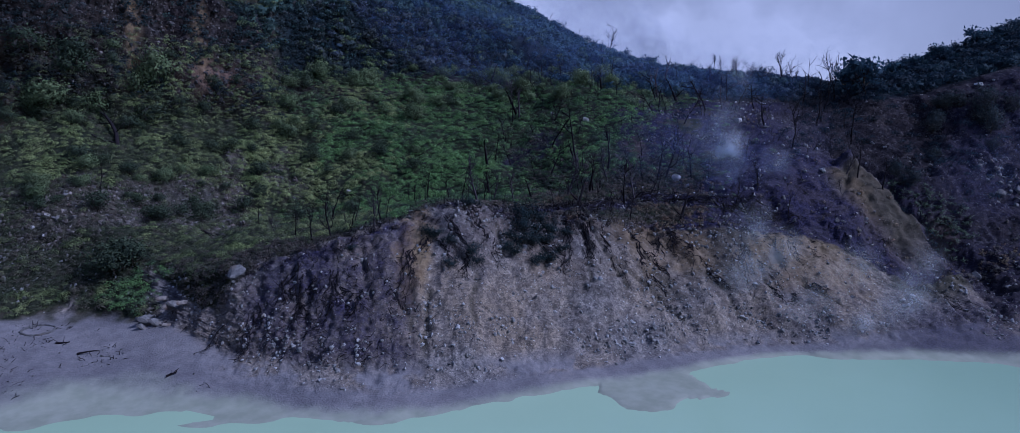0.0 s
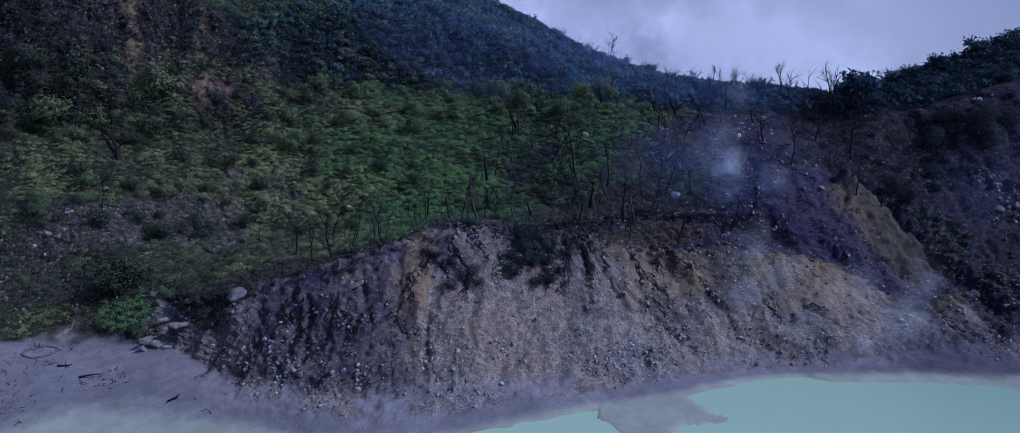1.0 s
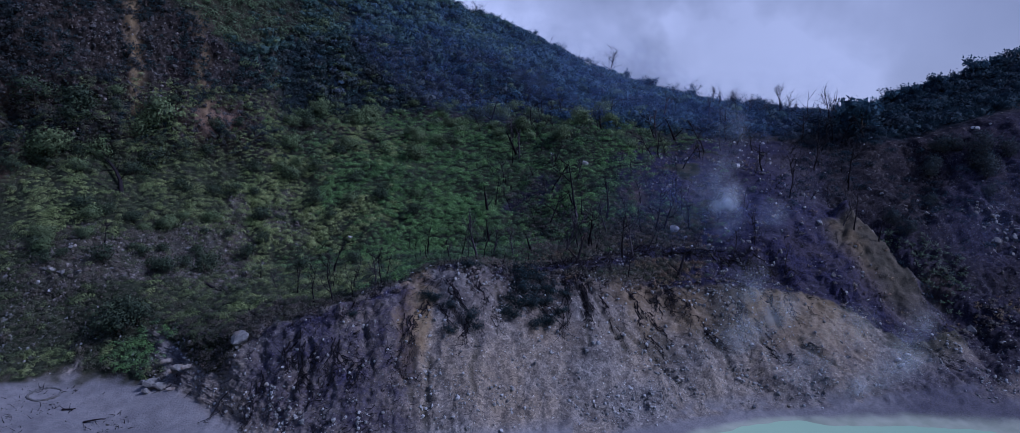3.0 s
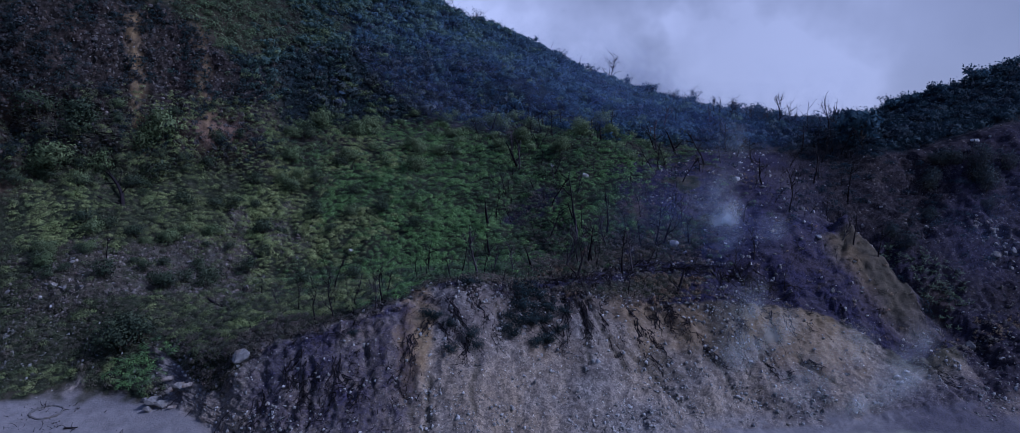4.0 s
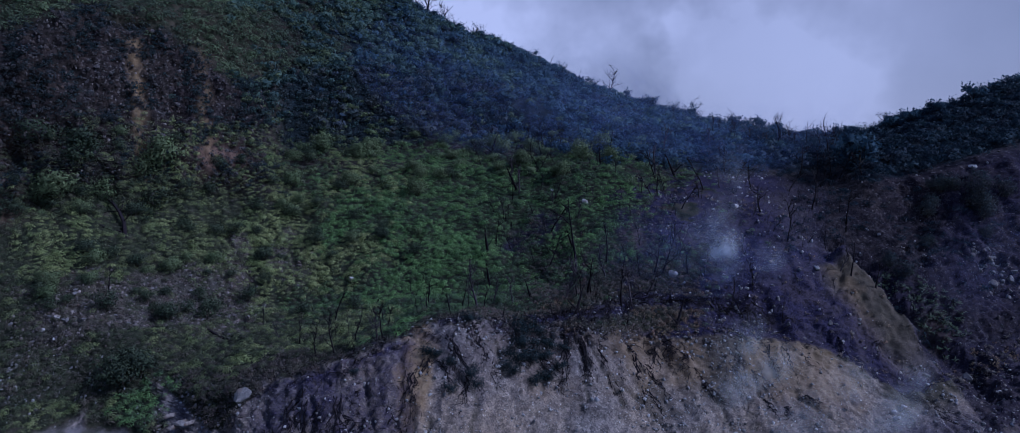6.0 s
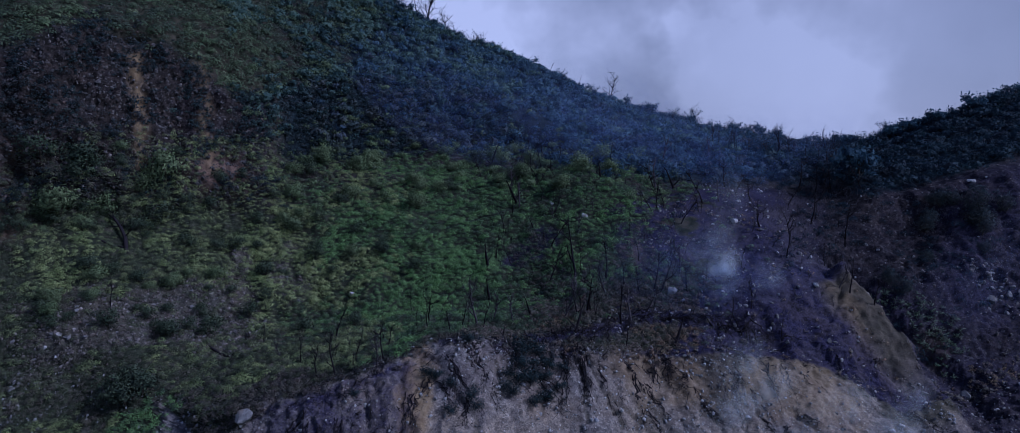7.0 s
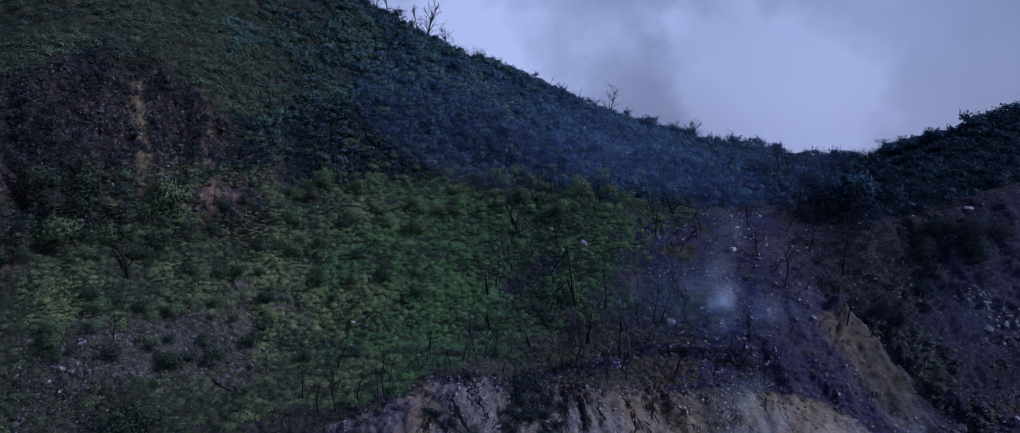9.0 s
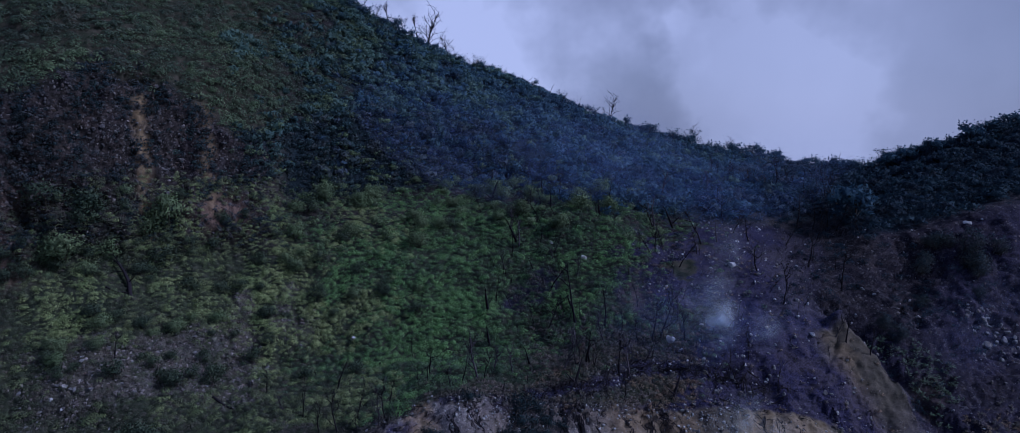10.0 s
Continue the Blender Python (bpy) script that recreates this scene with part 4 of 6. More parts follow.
fern_tufts("sunlit_fern_carpet", "olive ferns tinted as if sunlit on the stony slope below the rock wall", p[olive], nr[olive], fern_tint[olive], fern_size[olive], 99, 42, SUNLIT_FERN)
p, nr, gi, gj = scatter(np.clip(1.6 * HEATH_R + 0.4 * BURNT + 0.9 * STONY * GREENZONE + 0.08 * bare + 1.8 * near_brow.clip(0, 1) * sstep(2.9, 3.0, S + DIP) * (1 - bare) + 4.0 * DIP * sstep(2.9, 3.02, S + DIP) * band(2.4, 3.2, 0.05, 0.1), 0, 2), 2.4, 103)
rusty = sstep(0.0, 0.25, wob2[gi, gj] - 0.5 * wob[gi, gj]) * sstep(-0.02, 0.06, U[gi, gj]) > np.random.default_rng(16).random(len(p))
bushy = TANGLE[gi, gj] < 0.5
fern_cover("dry_heath", "low brown dried heath and scrub on ashy ground", p[~rusty & bushy], nr[~rusty & bushy], 0.06 + 0.32 * np.random.default_rng(6).random((~rusty & bushy).sum()), 0.30, 104, 12, HEATH)
fern_cover("rusty_heath", "rust brown dead bracken on the burnt bench", p[rusty & bushy], nr[rusty & bushy], 0.2 + 0.5 * np.random.default_rng(7).random((rusty & bushy).sum()), 0.28, 97, 12, RUST_HEATH)
p, nr, gi, gj = scatter(UPPER_L * (0.6 + 0.4 * sstep(-0.2, 0.3, wob)), 2.0, 105)
keep = thin_out(p, 1.05)
p, nr, gi, gj = p[keep], nr[keep], gi[keep], gj[keep]
fern_tufts("upper_fern_slope", "rough green ferns and shrubs on the upper hillside", p, nr, np.clip(0.50 + 0.22 * wob[gi, gj] + 0.12 * wob2[gi, gj], 0, 1), np.random.default_rng(2).uniform(0.55, 1.15, len(p)), 106, 40, BUSH)
p, nr, gi, gj = scatter(np.clip(GREEN_R, 0, 1), 3.0, 107)
fern_cover("green_hollow", "small green fern patch in a rocky hollow", p, nr, 0.30 + 0.1 * np.random.default_rng(8).random(len(p)), 0.40, 108)


# ---- far woods ----
def woods(name, label, p, radius, tint, seed, per=56, leaf=0.20, mat=HAZY_FOREST, squash=0.75, lobes=6):
    """Leafy crowns of several rounded lobes each, their leaves on the lobes' outsides."""
    r = np.random.default_rng(seed)
    n = len(p)
    radius = np.broadcast_to(radius, (n,)) * r.uniform(0.6, 1.35, n)
    lobe = unit(r.normal(size=(n, lobes, 3)))
    lobe[..., 2] = np.abs(lobe[..., 2]) * 0.9
    lobe *= r.uniform(0.35, 0.75, (n, lobes, 1))
    wide = r.uniform(0.38, 0.62, (n, lobes))
    per = int(per * 1.8)
    k = np.repeat(np.arange(n), per)
    j = r.integers(0, lobes, len(k))
    q = unit(r.normal(size=(len(k), 3)) + np.array([0, -0.25, 0.35]))
    at = lobe[k, j] + q * (wide[k, j] * r.uniform(0.8, 1.05, len(k)))[:, None]
    c = p[k] + (at * np.array([1, 1, squash]) + np.array([0, 0, 0.35])) * radius[k][:, None]
    puff = unit(q + 0.5 * at + r.normal(size=q.shape) * 0.15)
    v, f = leaf_bits(c, 0.9 * leaf * np.clip(radius[k], 0.5, 2.0) * np.clip(p[k, 1] / 125, 0.6, 1), r, puff, 0.55)
    me = mesh_from(name, v, f, mat, True, np.repeat(puff, 3, axis=0))
    set_attr(me, "tint", np.repeat(np.clip(tint[k] + 0.16 * r.normal(size=n)[k], 0.10, 1), 3))
    return tagged(new(name, me), label, "woods", kind="stuff")


WOODS_FOOT = np.interp(U, (-0.12, 0.02, 0.12, 0.22, 0.33, 0.45, 0.55, 0.65, 0.75), (5.36, 5.20, 5.05, 5.34, 5.42, 5.52, 5.85, 6.02, 6.0)) + 0.06 * wob2
WOODS = sstep(0.0, 0.12, S - WOODS_FOOT) * band(4.8, 7.35, 0.14, 0.1) * sstep(-0.40, -0.25, U + 0.10 * wob + 0.05 * wob2) * (1 - 0.2 * HOLLOW)
p, nr, gi, gj = scatter(WOODS * (0.55 + 0.45 * np.maximum(sstep(-0.4, 0.1, wob2), sstep(0.1, 0.2, U))) * (1 + 0.7 * (1 - sstep(-0.12, 0.05, U))), 0.80, 111)
green_side = np.maximum((0.10 - U[gi, gj] + 0.12 * wob[gi, gj]) / 0.38, (0.20 + 0.25 * wob[gi, gj]) * (1 - sstep(0.36, 0.44, U[gi, gj]))) > np.random.default_rng(12).random(len(p))
# shade of the hollow and of the right side lowers the leaf tint
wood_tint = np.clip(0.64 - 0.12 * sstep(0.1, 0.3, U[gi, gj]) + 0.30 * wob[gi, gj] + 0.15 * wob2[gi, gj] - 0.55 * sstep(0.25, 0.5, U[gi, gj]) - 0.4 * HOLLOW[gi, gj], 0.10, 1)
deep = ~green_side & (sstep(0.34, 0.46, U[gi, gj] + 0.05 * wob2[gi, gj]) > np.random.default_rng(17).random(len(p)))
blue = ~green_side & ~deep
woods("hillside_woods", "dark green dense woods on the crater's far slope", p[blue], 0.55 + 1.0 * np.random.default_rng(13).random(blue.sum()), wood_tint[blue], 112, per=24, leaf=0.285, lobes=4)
woods("shoulder_woods", "blackish green woods on the near shoulder of the rim", p[deep], 0.55 + 1.0 * np.random.default_rng(18).random(deep.sum()), wood_tint[deep] + 0.3, 96, per=30, leaf=0.25, mat=SHADED_FOREST, lobes=5)
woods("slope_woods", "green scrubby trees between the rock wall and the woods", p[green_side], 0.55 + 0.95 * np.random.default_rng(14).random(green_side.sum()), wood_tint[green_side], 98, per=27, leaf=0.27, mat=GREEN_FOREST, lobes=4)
p, nr, gi, gj = scatter(band(4.95, 5.6, 0.15, 0.15) * sstep(-0.36, -0.26, U) * (1 - sstep(0.2, 0.3, U)) * sstep(-0.3, 0.2, wob2), 0.26, 109)
woods("bush_belt", "green bushes where the ferns meet the woods", p, 0.9, np.full(len(p), 0.78), 110, mat=BUSH)
p, nr, gi, gj = scatter(np.exp(-((U + 0.28) / 0.09) ** 2) * band(5.30, 5.53, 0.06, 0.05), 0.55, 95)
woods("knoll_scrub", "mid green scrub on a knoll beside the rock wall", p, 0.75, np.clip(0.80 + 0.2 * wob2[gi, gj], 0, 1), 94, per=40, leaf=0.2, mat=BUSH)
p, nr, gi, gj = scatter(UPPER_L * sstep(-0.1, 0.4, wob2 + 0.3), 0.16, 113)
woods("upper_shrubs", "scattered dark shrubs on the upper hillside", p, 0.95, np.full(len(p), 0.5), 114, mat=BUSH)
wall_bushy = WALL * (0.06 + 0.94 * sstep(-0.12, 0.22, 0.6 * fbm(GX * 0.3, GY * 0.3, GZ * 0.3, 93) + 0.6 * fbm(U * 26, 0 * GY, GZ * 0.06, 95)))
p, nr, gi, gj = scatter(wall_bushy * (1 - ochre) * (1 - RED_EARTH) + 0.7 * HOLLOW, 4.4, 115)
woods("cliff_shrubs", "dark shrubs clinging to the steep rock wall", p + nr * 0.1, 0.22 + 0.75 * np.random.default_rng(15).random(len(p)) ** 2.2, np.clip(0.36 + 0.25 * wob[gi, gj], 0, 1), 116, per=20, leaf=0.24, mat=CRAG_LEAF, lobes=4)
p, nr, gi, gj = scatter(0.7 * RIGHT_OF_SPUR * band(3.6, 5.2) * sstep(0.0, 0.4, wob) + WALL_R * sstep(0.1, 0.5, wob2) * 0.7 + 0.5 * band(4.6, 5.3, 0.2, 0.2) * sstep(0.2, 0.3, U) * sstep(0, 0.4, wob) + 1.5 * band(4.5, 5.85, 0.2, 0.1) * sstep(0.38, 0.44, U) * (1 - sstep(0.58, 0.68, U)) * sstep(-0.5, 0.2, wob2), 0.22, 117)
woods("scrub_patches", "dark scrub patches on burnt rocky ground", p, 0.7, np.full(len(p), 0.42), 118, per=44, leaf=0.21, mat=SHADED_FOREST)
p, nr, gi, gj = scatter(GREENZONE * sstep(3.2, 4.2, S) * (0.3 + 0.7 * sstep(0.0, 0.5, -wob)) * (1 - 0.7 * GREEN) * (1 - 0.8 * SUNNY), 0.06, 119)
woods("undergrowth", "low dark bushes scattered among the ferns", p, 0.55, np.full(len(p), 0.5), 120, per=40, leaf=0.2, mat=DARK_BUSH)

set_attr(ground_mesh, "fern_floor", np.clip(fern_mask * (0.3 + 0.9 * TUFTS), 0, 1) * (1 - 0.6 * near_brow.clip(0, 1)))
# the steep hollow's shade is put into the floor colour as well
set_attr(ground_mesh, "woods_floor", np.clip(np.maximum(WOODS ** 1.6, 0.92 * HOLLOW), 0, 0.95))

# ---- single shrubs ----
def make_shrub(seed, radius=1.0, count=420, tint=0.5, mat=BUSH):
    r = np.random.default_rng(seed)
    root = new("shrub")
    stems, crown = Bag(), Bag()
    lumps = unit(r.normal(size=(11, 3))) * r.uniform(0.35, 0.8, (11, 1)) * np.array([1, 1, 0.75]) + np.array([0, 0, 0.75])
    lumps[:, 2] = np.maximum(lumps[:, 2], 0.3)
    for c in lumps[:6]:
        pts = np.array([(0, 0, -0.25), tuple(c * 0.45 + r.normal(size=3) * 0.05), tuple(c)])
        v, f = tube(pts * radius, np.array([0.05, 0.03, 0.01]) * radius, 4)
        stems.add(v, f)
    k = r.integers(0, len(lumps), count)
    q = r.normal(size=(count, 3)) * np.array([0.26, 0.26, 0.20])
    puff = unit(q / 0.26 + (lumps[k] - np.array([0, 0, 0.6])) * 1.2 + r.normal(size=q.shape) * 0.2)
    v, f = leaves((lumps[k] + q) * radius, 0.075 * radius, r, puff)
    # crown shading put into the tint: leaves lighter towards each lump's top
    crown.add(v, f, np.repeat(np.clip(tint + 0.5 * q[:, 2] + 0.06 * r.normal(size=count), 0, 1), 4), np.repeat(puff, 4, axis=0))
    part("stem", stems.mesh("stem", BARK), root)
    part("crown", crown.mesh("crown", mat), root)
    return root


SHRUB_LABELS = ("dark green leafy shrub among ferns on the slope", "olive green rounded bush growing on the slope", "dense dark bush rooted in the stony slope", "light green bush below the rock wall")
shrubs = [tagged(make_shrub(200 + i, 1.0, (900, 1300)[i % 2], (0.62, 0.72, 0.52, 0.80)[i], (DARK_BUSH, BUSH)[i % 2]), SHRUB_LABELS[i], "shrub", "shrubs on the slope") for i in range(4)]
FOOT_SHRUBS = [(-58.6, 83.5), (-56.9, 82.5), (-53.9, 84.7), (-52.2, 84.6), (-48.7, 88.4), (-46.2, 89.4), (-46.7, 87.3), (-58.1, 82.1), (-56.0, 82.5), (-53.7, 83.9)]
SLOPE_SHRUBS = [(-39.7, 72.9), (-37.5, 83.1), (-49.9, 77.1), (-47.4, 77.9), (-48.3, 76.1), (-44.7, 78.3), (-49.6, 69.8), (-47.6, 74.1), (-31.9, 84.7), (-23.2, 85.2), (-21.1, 87.9), (-16.9, 87.5), (-12.1, 84.7), (-12.5, 88.5)]
BIG_BUSHES = [(-37.0, 61.6, 1.9, 2), (-38.4, 62.4, 2.0, 0), (-36.0, 62.6, 1.7, 2), (-37.6, 63.4, 1.6, 2)]
r0 = np.random.default_rng(21)
spots = [(x, y, r0.uniform(1.7, 2.7), (0, 1, 3)[i % 3]) for i, (x, y) in enumerate(FOOT_SHRUBS)] + [(x, y, r0.uniform(0.9, 1.5), i % 3) for i, (x, y) in enumerate(SLOPE_SHRUBS)] + BIG_BUSHES
p, nr, gi, gj = scatter(GREENZONE * sstep(3.3, 4.0, S) * (1 - sstep(-0.28, -0.1, U)) * (1 - 0.75 * sstep(-0.50, -0.43, U)) * (0.4 + 0.4 * sstep(4.4, 4.9, S) + 0.8 * STONY), 0.085, 121)
spots += [(q[0], q[1], r0.uniform(0.6, 1.5), int(r0.choice([0, 2, 2, 0, 1]))) for q in p[:300]]
p, nr, gi, gj = scatter(band(4.9, 5.4, 0.1, 0.1) * (1 - sstep(0.1, 0.2, U)) * sstep(-0.5, -0.2, U) * (1 - sstep(0.1, 0.3, RED_EARTH)), 0.05, 122)
spots += [(q[0], q[1], r0.uniform(1.0, 1.9), (1, 3, 1, 0)[int(r0.integers(0, 4))]) for q in p[:70]]
firsts = []
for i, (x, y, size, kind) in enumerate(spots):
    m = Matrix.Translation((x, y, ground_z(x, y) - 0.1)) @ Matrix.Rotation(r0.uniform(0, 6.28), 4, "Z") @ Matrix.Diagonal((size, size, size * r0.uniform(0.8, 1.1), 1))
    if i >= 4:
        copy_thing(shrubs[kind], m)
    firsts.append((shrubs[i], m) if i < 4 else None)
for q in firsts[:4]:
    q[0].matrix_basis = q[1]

# dark bushes that hang on the pale face
face_bush = tagged(make_shrub(230, 1.0, 1000, 0.30, CRAG_LEAF), "dark bush clinging to the pale ash cliff", "shrub", "bushes on the ash cliff")
FACE_SPOTS = [(1.5, 62.1, 1.5), (1.2, 60.8, 1.5), (1.0, 59.4, 1.3), (2.8, 62.2, 1.0), (3.8, 61.4, 1.2), (3.3, 60.2, 1.0), (2.2, 57.8, 0.9), (3.4, 58.5, 1.1), (5.2, 60.8, 0.8), (4.7, 59.2, 0.7), (-3.4, 56.5, 1.0), (-2.8, 55.9, 0.8), (-7.2, 58.5, 1.0), (-6.6, 58.0, 0.7), (-5.3, 57.4, 0.8), (-5.0, 55.4, 0.8), (-3.9, 61.2, 1.0), (-0.5, 58.5, 0.9), (0.4, 57.9, 0.8), (-0.2, 59.4, 0.8), (-13.6, 56.0, 0.6), (2.2, 59.4, 0.9)]
for i, (x, y, size) in enumerate(FACE_SPOTS):
    m = Matrix.Translation((x, y, ground_z(x, y) - 0.30 * size)) @ Matrix.Rotation(i * 1.7, 4, "Z") @ Matrix.Diagonal((size, size, size * 0.85, 1))
    if i:
        copy_thing(face_bush, m)
    else:
        first = m
face_bush.matrix_basis = first

# dark bushes on the rocky slope beyond the spur
crag_bush = tagged(make_shrub(231, 1.0, 1000, 0.16, CRAG_LEAF), "dense blackish bush on the burnt rocky slope", "shrub", "bushes on the rocky slope")
CRAG_SPOTS = [(60.8, 87.2, 1.9), (60.3, 86.0, 1.6), (60.4, 84.6, 1.7), (61.2, 85.4, 1.5), (54.7, 87.0, 1.5), (55.4, 87.8, 1.1), (57.4, 88.6, 1.3), (58.9, 88.4, 1.2), (56.6, 89.2, 1.0), (45.6, 79.0, 1.2), (46.4, 77.6, 1.3), (52.2, 82.4, 1.0), (64.6, 86.8, 1.4), (59.6, 82.8, 0.9)]
for i, (x, y, size) in enumerate(CRAG_SPOTS):
    m = Matrix.Translation((x, y, ground_z(x, y) - 0.2 * size)) @ Matrix.Rotation(i * 1.3, 4, "Z") @ Matrix.Diagonal((size, size, size * 1.15, 1))
    if i:
        copy_thing(crag_bush, m)
    else:
        first = m
crag_bush.matrix_basis = first


# ---- dead trees ----
def make_dead_tree(seed, lean=0.1, limbs=5, mat=CHARRED, thick=0.022, twiggy=True):
    """One metre high, scaled where it stands."""
    r = np.random.default_rng(seed)
    root = new("dead_tree")
    trunk = wander((0, 0, -0.08), (lean * r.normal(), lean * r.normal(), 1), 1.08, 8, r, 0.10, 0.06)
    b = Bag()
    b.add(*tube(trunk, np.linspace(thick, thick * 0.25, len(trunk)), 6))
    part("trunk", b.mesh("trunk", mat, True), root)
    for _ in range(limbs):
        k = int(r.integers(2, len(trunk) - 1))
        az = r.uniform(0, 2 * np.pi)
        way = (math.cos(az), math.sin(az), r.uniform(0.5, 1.9))
        limb = wander(trunk[k], way, r.uniform(0.2, 0.5), 5, r, 0.22, 0.10)
        b = Bag()
        b.add(*tube(limb, np.linspace(thick * 0.5, thick * 0.14, len(limb)), 4))
        if twiggy:
            for j in range(4):
                q = limb[int(r.integers(2, len(limb)))]
                tw = wander(q, r.normal(size=3) + np.array([0, 0, 0.9]), r.uniform(0.08, 0.22), 3, r, 0.3)
                b.add(*tube(tw, np.linspace(thick * 0.28, thick * 0.12, len(tw)), 3))
        part("limb", b.mesh("limb", mat, True), root)
    return root


def place_all(kinds, places, seed, sink=0.0, tilt=6.0):
    """The first of each kind stands at its place, the rest are copies."""
    r = np.random.default_rng(seed)
    used = {}
    for n, (x, y, h, k) in enumerate(places):
        m = Matrix.Translation((x, y, ground_z(x, y) - sink)) @ Matrix.Rotation(radians(r.normal() * tilt), 4, "X") @ Matrix.Rotation(radians(r.normal() * tilt), 4, "Y") @ Matrix.Rotation(r.uniform(0, 6.28), 4, "Z") @ Matrix.Diagonal((h, h, h, 1))
        if k not in used:
            used[k] = m
        else:
            copy_thing(kinds[k], m)
    for k, m in used.items():
        kinds[k].matrix_basis = m


G_DEAD = "dead trees on the bench"
dead = [tagged(make_dead_tree(300, 0.05, 2, CHARRED, 0.022, False), "thin charred bare pole standing in low scrub", "dead tree", G_DEAD),
        tagged(make_dead_tree(301, 0.10, 6, CHARRED, 0.027), "charred dead tree with several bare limbs", "dead tree", G_DEAD),
        tagged(make_dead_tree(302, 0.30, 5, CHARRED, 0.032), "leaning blackened dead tree with crooked limbs", "dead tree", G_DEAD),
        tagged(make_dead_tree(303, 0.15, 8, CHARRED, 0.024), "leafless twiggy burnt tree on the bench", "dead tree", G_DEAD),
        tagged(make_dead_tree(304, 0.12, 4, TWIG, 0.034), "dark grey dead tree with bare limbs", "dead tree", G_DEAD),
        tagged(make_dead_tree(305, 0.2, 1, CHARRED, 0.06, False), "short blackened tree stump", "tree stump", G_DEAD),
        tagged(make_dead_tree(306, 0.12, 12, TWIG, 0.030), "leafless grey bush of fine dead twigs", "dead tree", G_DEAD)]
BENCH_DEAD = [(-27.3, 71.5, 3.2), (-22.7, 75.2, 1.2), (-14.6, 61.1, 2.2), (-12.1, 58.4, 2.6), (-11.8, 77.8, 2.3), (-8.5, 66.3, 1.9), (-5.9, 63.5, 2.0), (-4.8, 65.2, 3.1), (-3.3, 67.4, 4.4), (8.0, 79.1, 7.5), (11.4, 77.3, 4.2), (1.3, 96.4, 4.3), (6.4, 93.0, 2.2), (15.4, 85.1, 1.7), (15.9, 80.7, 2.4), (16.6, 75.2, 4.5), (17.6, 75.5, 5.4), (19.1, 77.2, 2.3), (20.3, 74.1, 3.1), (23.4, 74.5, 2.2), (27.1, 76.8, 2.7), (14.9, 74.5, 2.6), (13.6, 74.1, 2.1), (21.6, 81.0, 2.0), (-45.2, 73.4, 2.8), (3.2, 91.0, 1.8), (-1.7, 69.5, 2.8), (0.4, 69.0, 2.8), (-23.5, 66.2, 2.0), (-0.6, 91.3, 1.3)]
BENCH_KIND = [0, 5, 1, 6, 0, 2, 2, 0, 6, 0, 2, 4, 2, 2, 2, 1, 3, 0, 2, 0, 0, 2, 1, 0, 2, 5, 6, 6, 6, 5]
places = [(*q, k) for q, k in zip(BENCH_DEAD, BENCH_KIND)]
p, nr, gi, gj = scatter(band(3.02, 3.5, 0.02, 0.2) * sstep(-0.42, -0.36, U) * (1 - sstep(0.28, 0.34, U)), 0.15, 131)
places += [(q[0], q[1], 0.8 + 3.0 * r0.random() ** 2, int(r0.choice([0, 0, 1, 2, 3, 2, 6, 5]))) for q in p[:80]]
p, nr, gi, gj = scatter(band(3.4, 5.3, 0.1, 0.1) * sstep(-0.1, 0.0, U) * (1 - sstep(0.50, 0.58, U)), 0.16, 132)
places += [(q[0], q[1], 1.0 + 3.6 * r0.random() ** 2, int(r0.choice([0, 1, 2, 3, 1, 2, 6, 5]))) for q in p[:130]]
p, nr, gi, gj = scatter(band(4.9, 5.9, 0.1, 0.1) * sstep(-0.1, 0.0, U) * (1 - sstep(0.5, 0.6, U)), 0.045, 133)
places += [(q[0], q[1], r0.uniform(2.5, 5.0), int(r0.choice([0, 1, 3, 0, 1, 4]))) for q in p[:26]]
place_all(dead, places, 134)

# ---- trees along the skyline ----
def make_ridge_tree(seed, spread=0.5, count=330, sparse=False):
    r = np.random.default_rng(seed)
    root = new("ridge_tree")
    trunk = wander((0, 0, -0.15), (0.1 * r.normal(), 0.1 * r.normal(), 1), 0.8, 6, r, 0.12, 0.1)
    b = Bag()
    b.add(*tube(trunk, np.linspace(0.035, 0.014, len(trunk)), 5))
    part("trunk", b.mesh("trunk", BARK, True), root)
    tips = []
    for j in range(6):
        az = j * 1.05 + r.uniform(-0.4, 0.4)
        limb = wander(trunk[int(r.integers(2, 6))], (math.cos(az), math.sin(az), r.uniform(0.5, 1.0)), r.uniform(0.3, 0.5) * (0.6 + spread), 4, r, 0.2, 0.06)
        b = Bag()
        b.add(*tube(limb, np.linspace(0.014, 0.005, len(limb)), 4))
        part("limb", b.mesh("limb", BARK, True), root)
        tips += [limb[-1], limb[-2]]
    tips = np.array(tips + [trunk[-1]])
    k = r.integers(0, len(tips), count)
    q = r.normal(size=(count, 3)) * np.array([0.12, 0.12, 0.085]) * (0.6 if sparse else 1.0)
    b = Bag()
    puff = unit(q / 0.12 + np.array([0, 0, 0.4]))
    v, f = leaves(tips[k] + q, 0.068 if not sparse else 0.035, r, puff)
    b.add(v, f, np.repeat(np.clip(0.5 + 0.1 * r.normal(size=count), 0, 1), 4), np.repeat(puff, 4, axis=0))
    part("crown", b.mesh("crown", HAZY_FOREST), root)
    return root


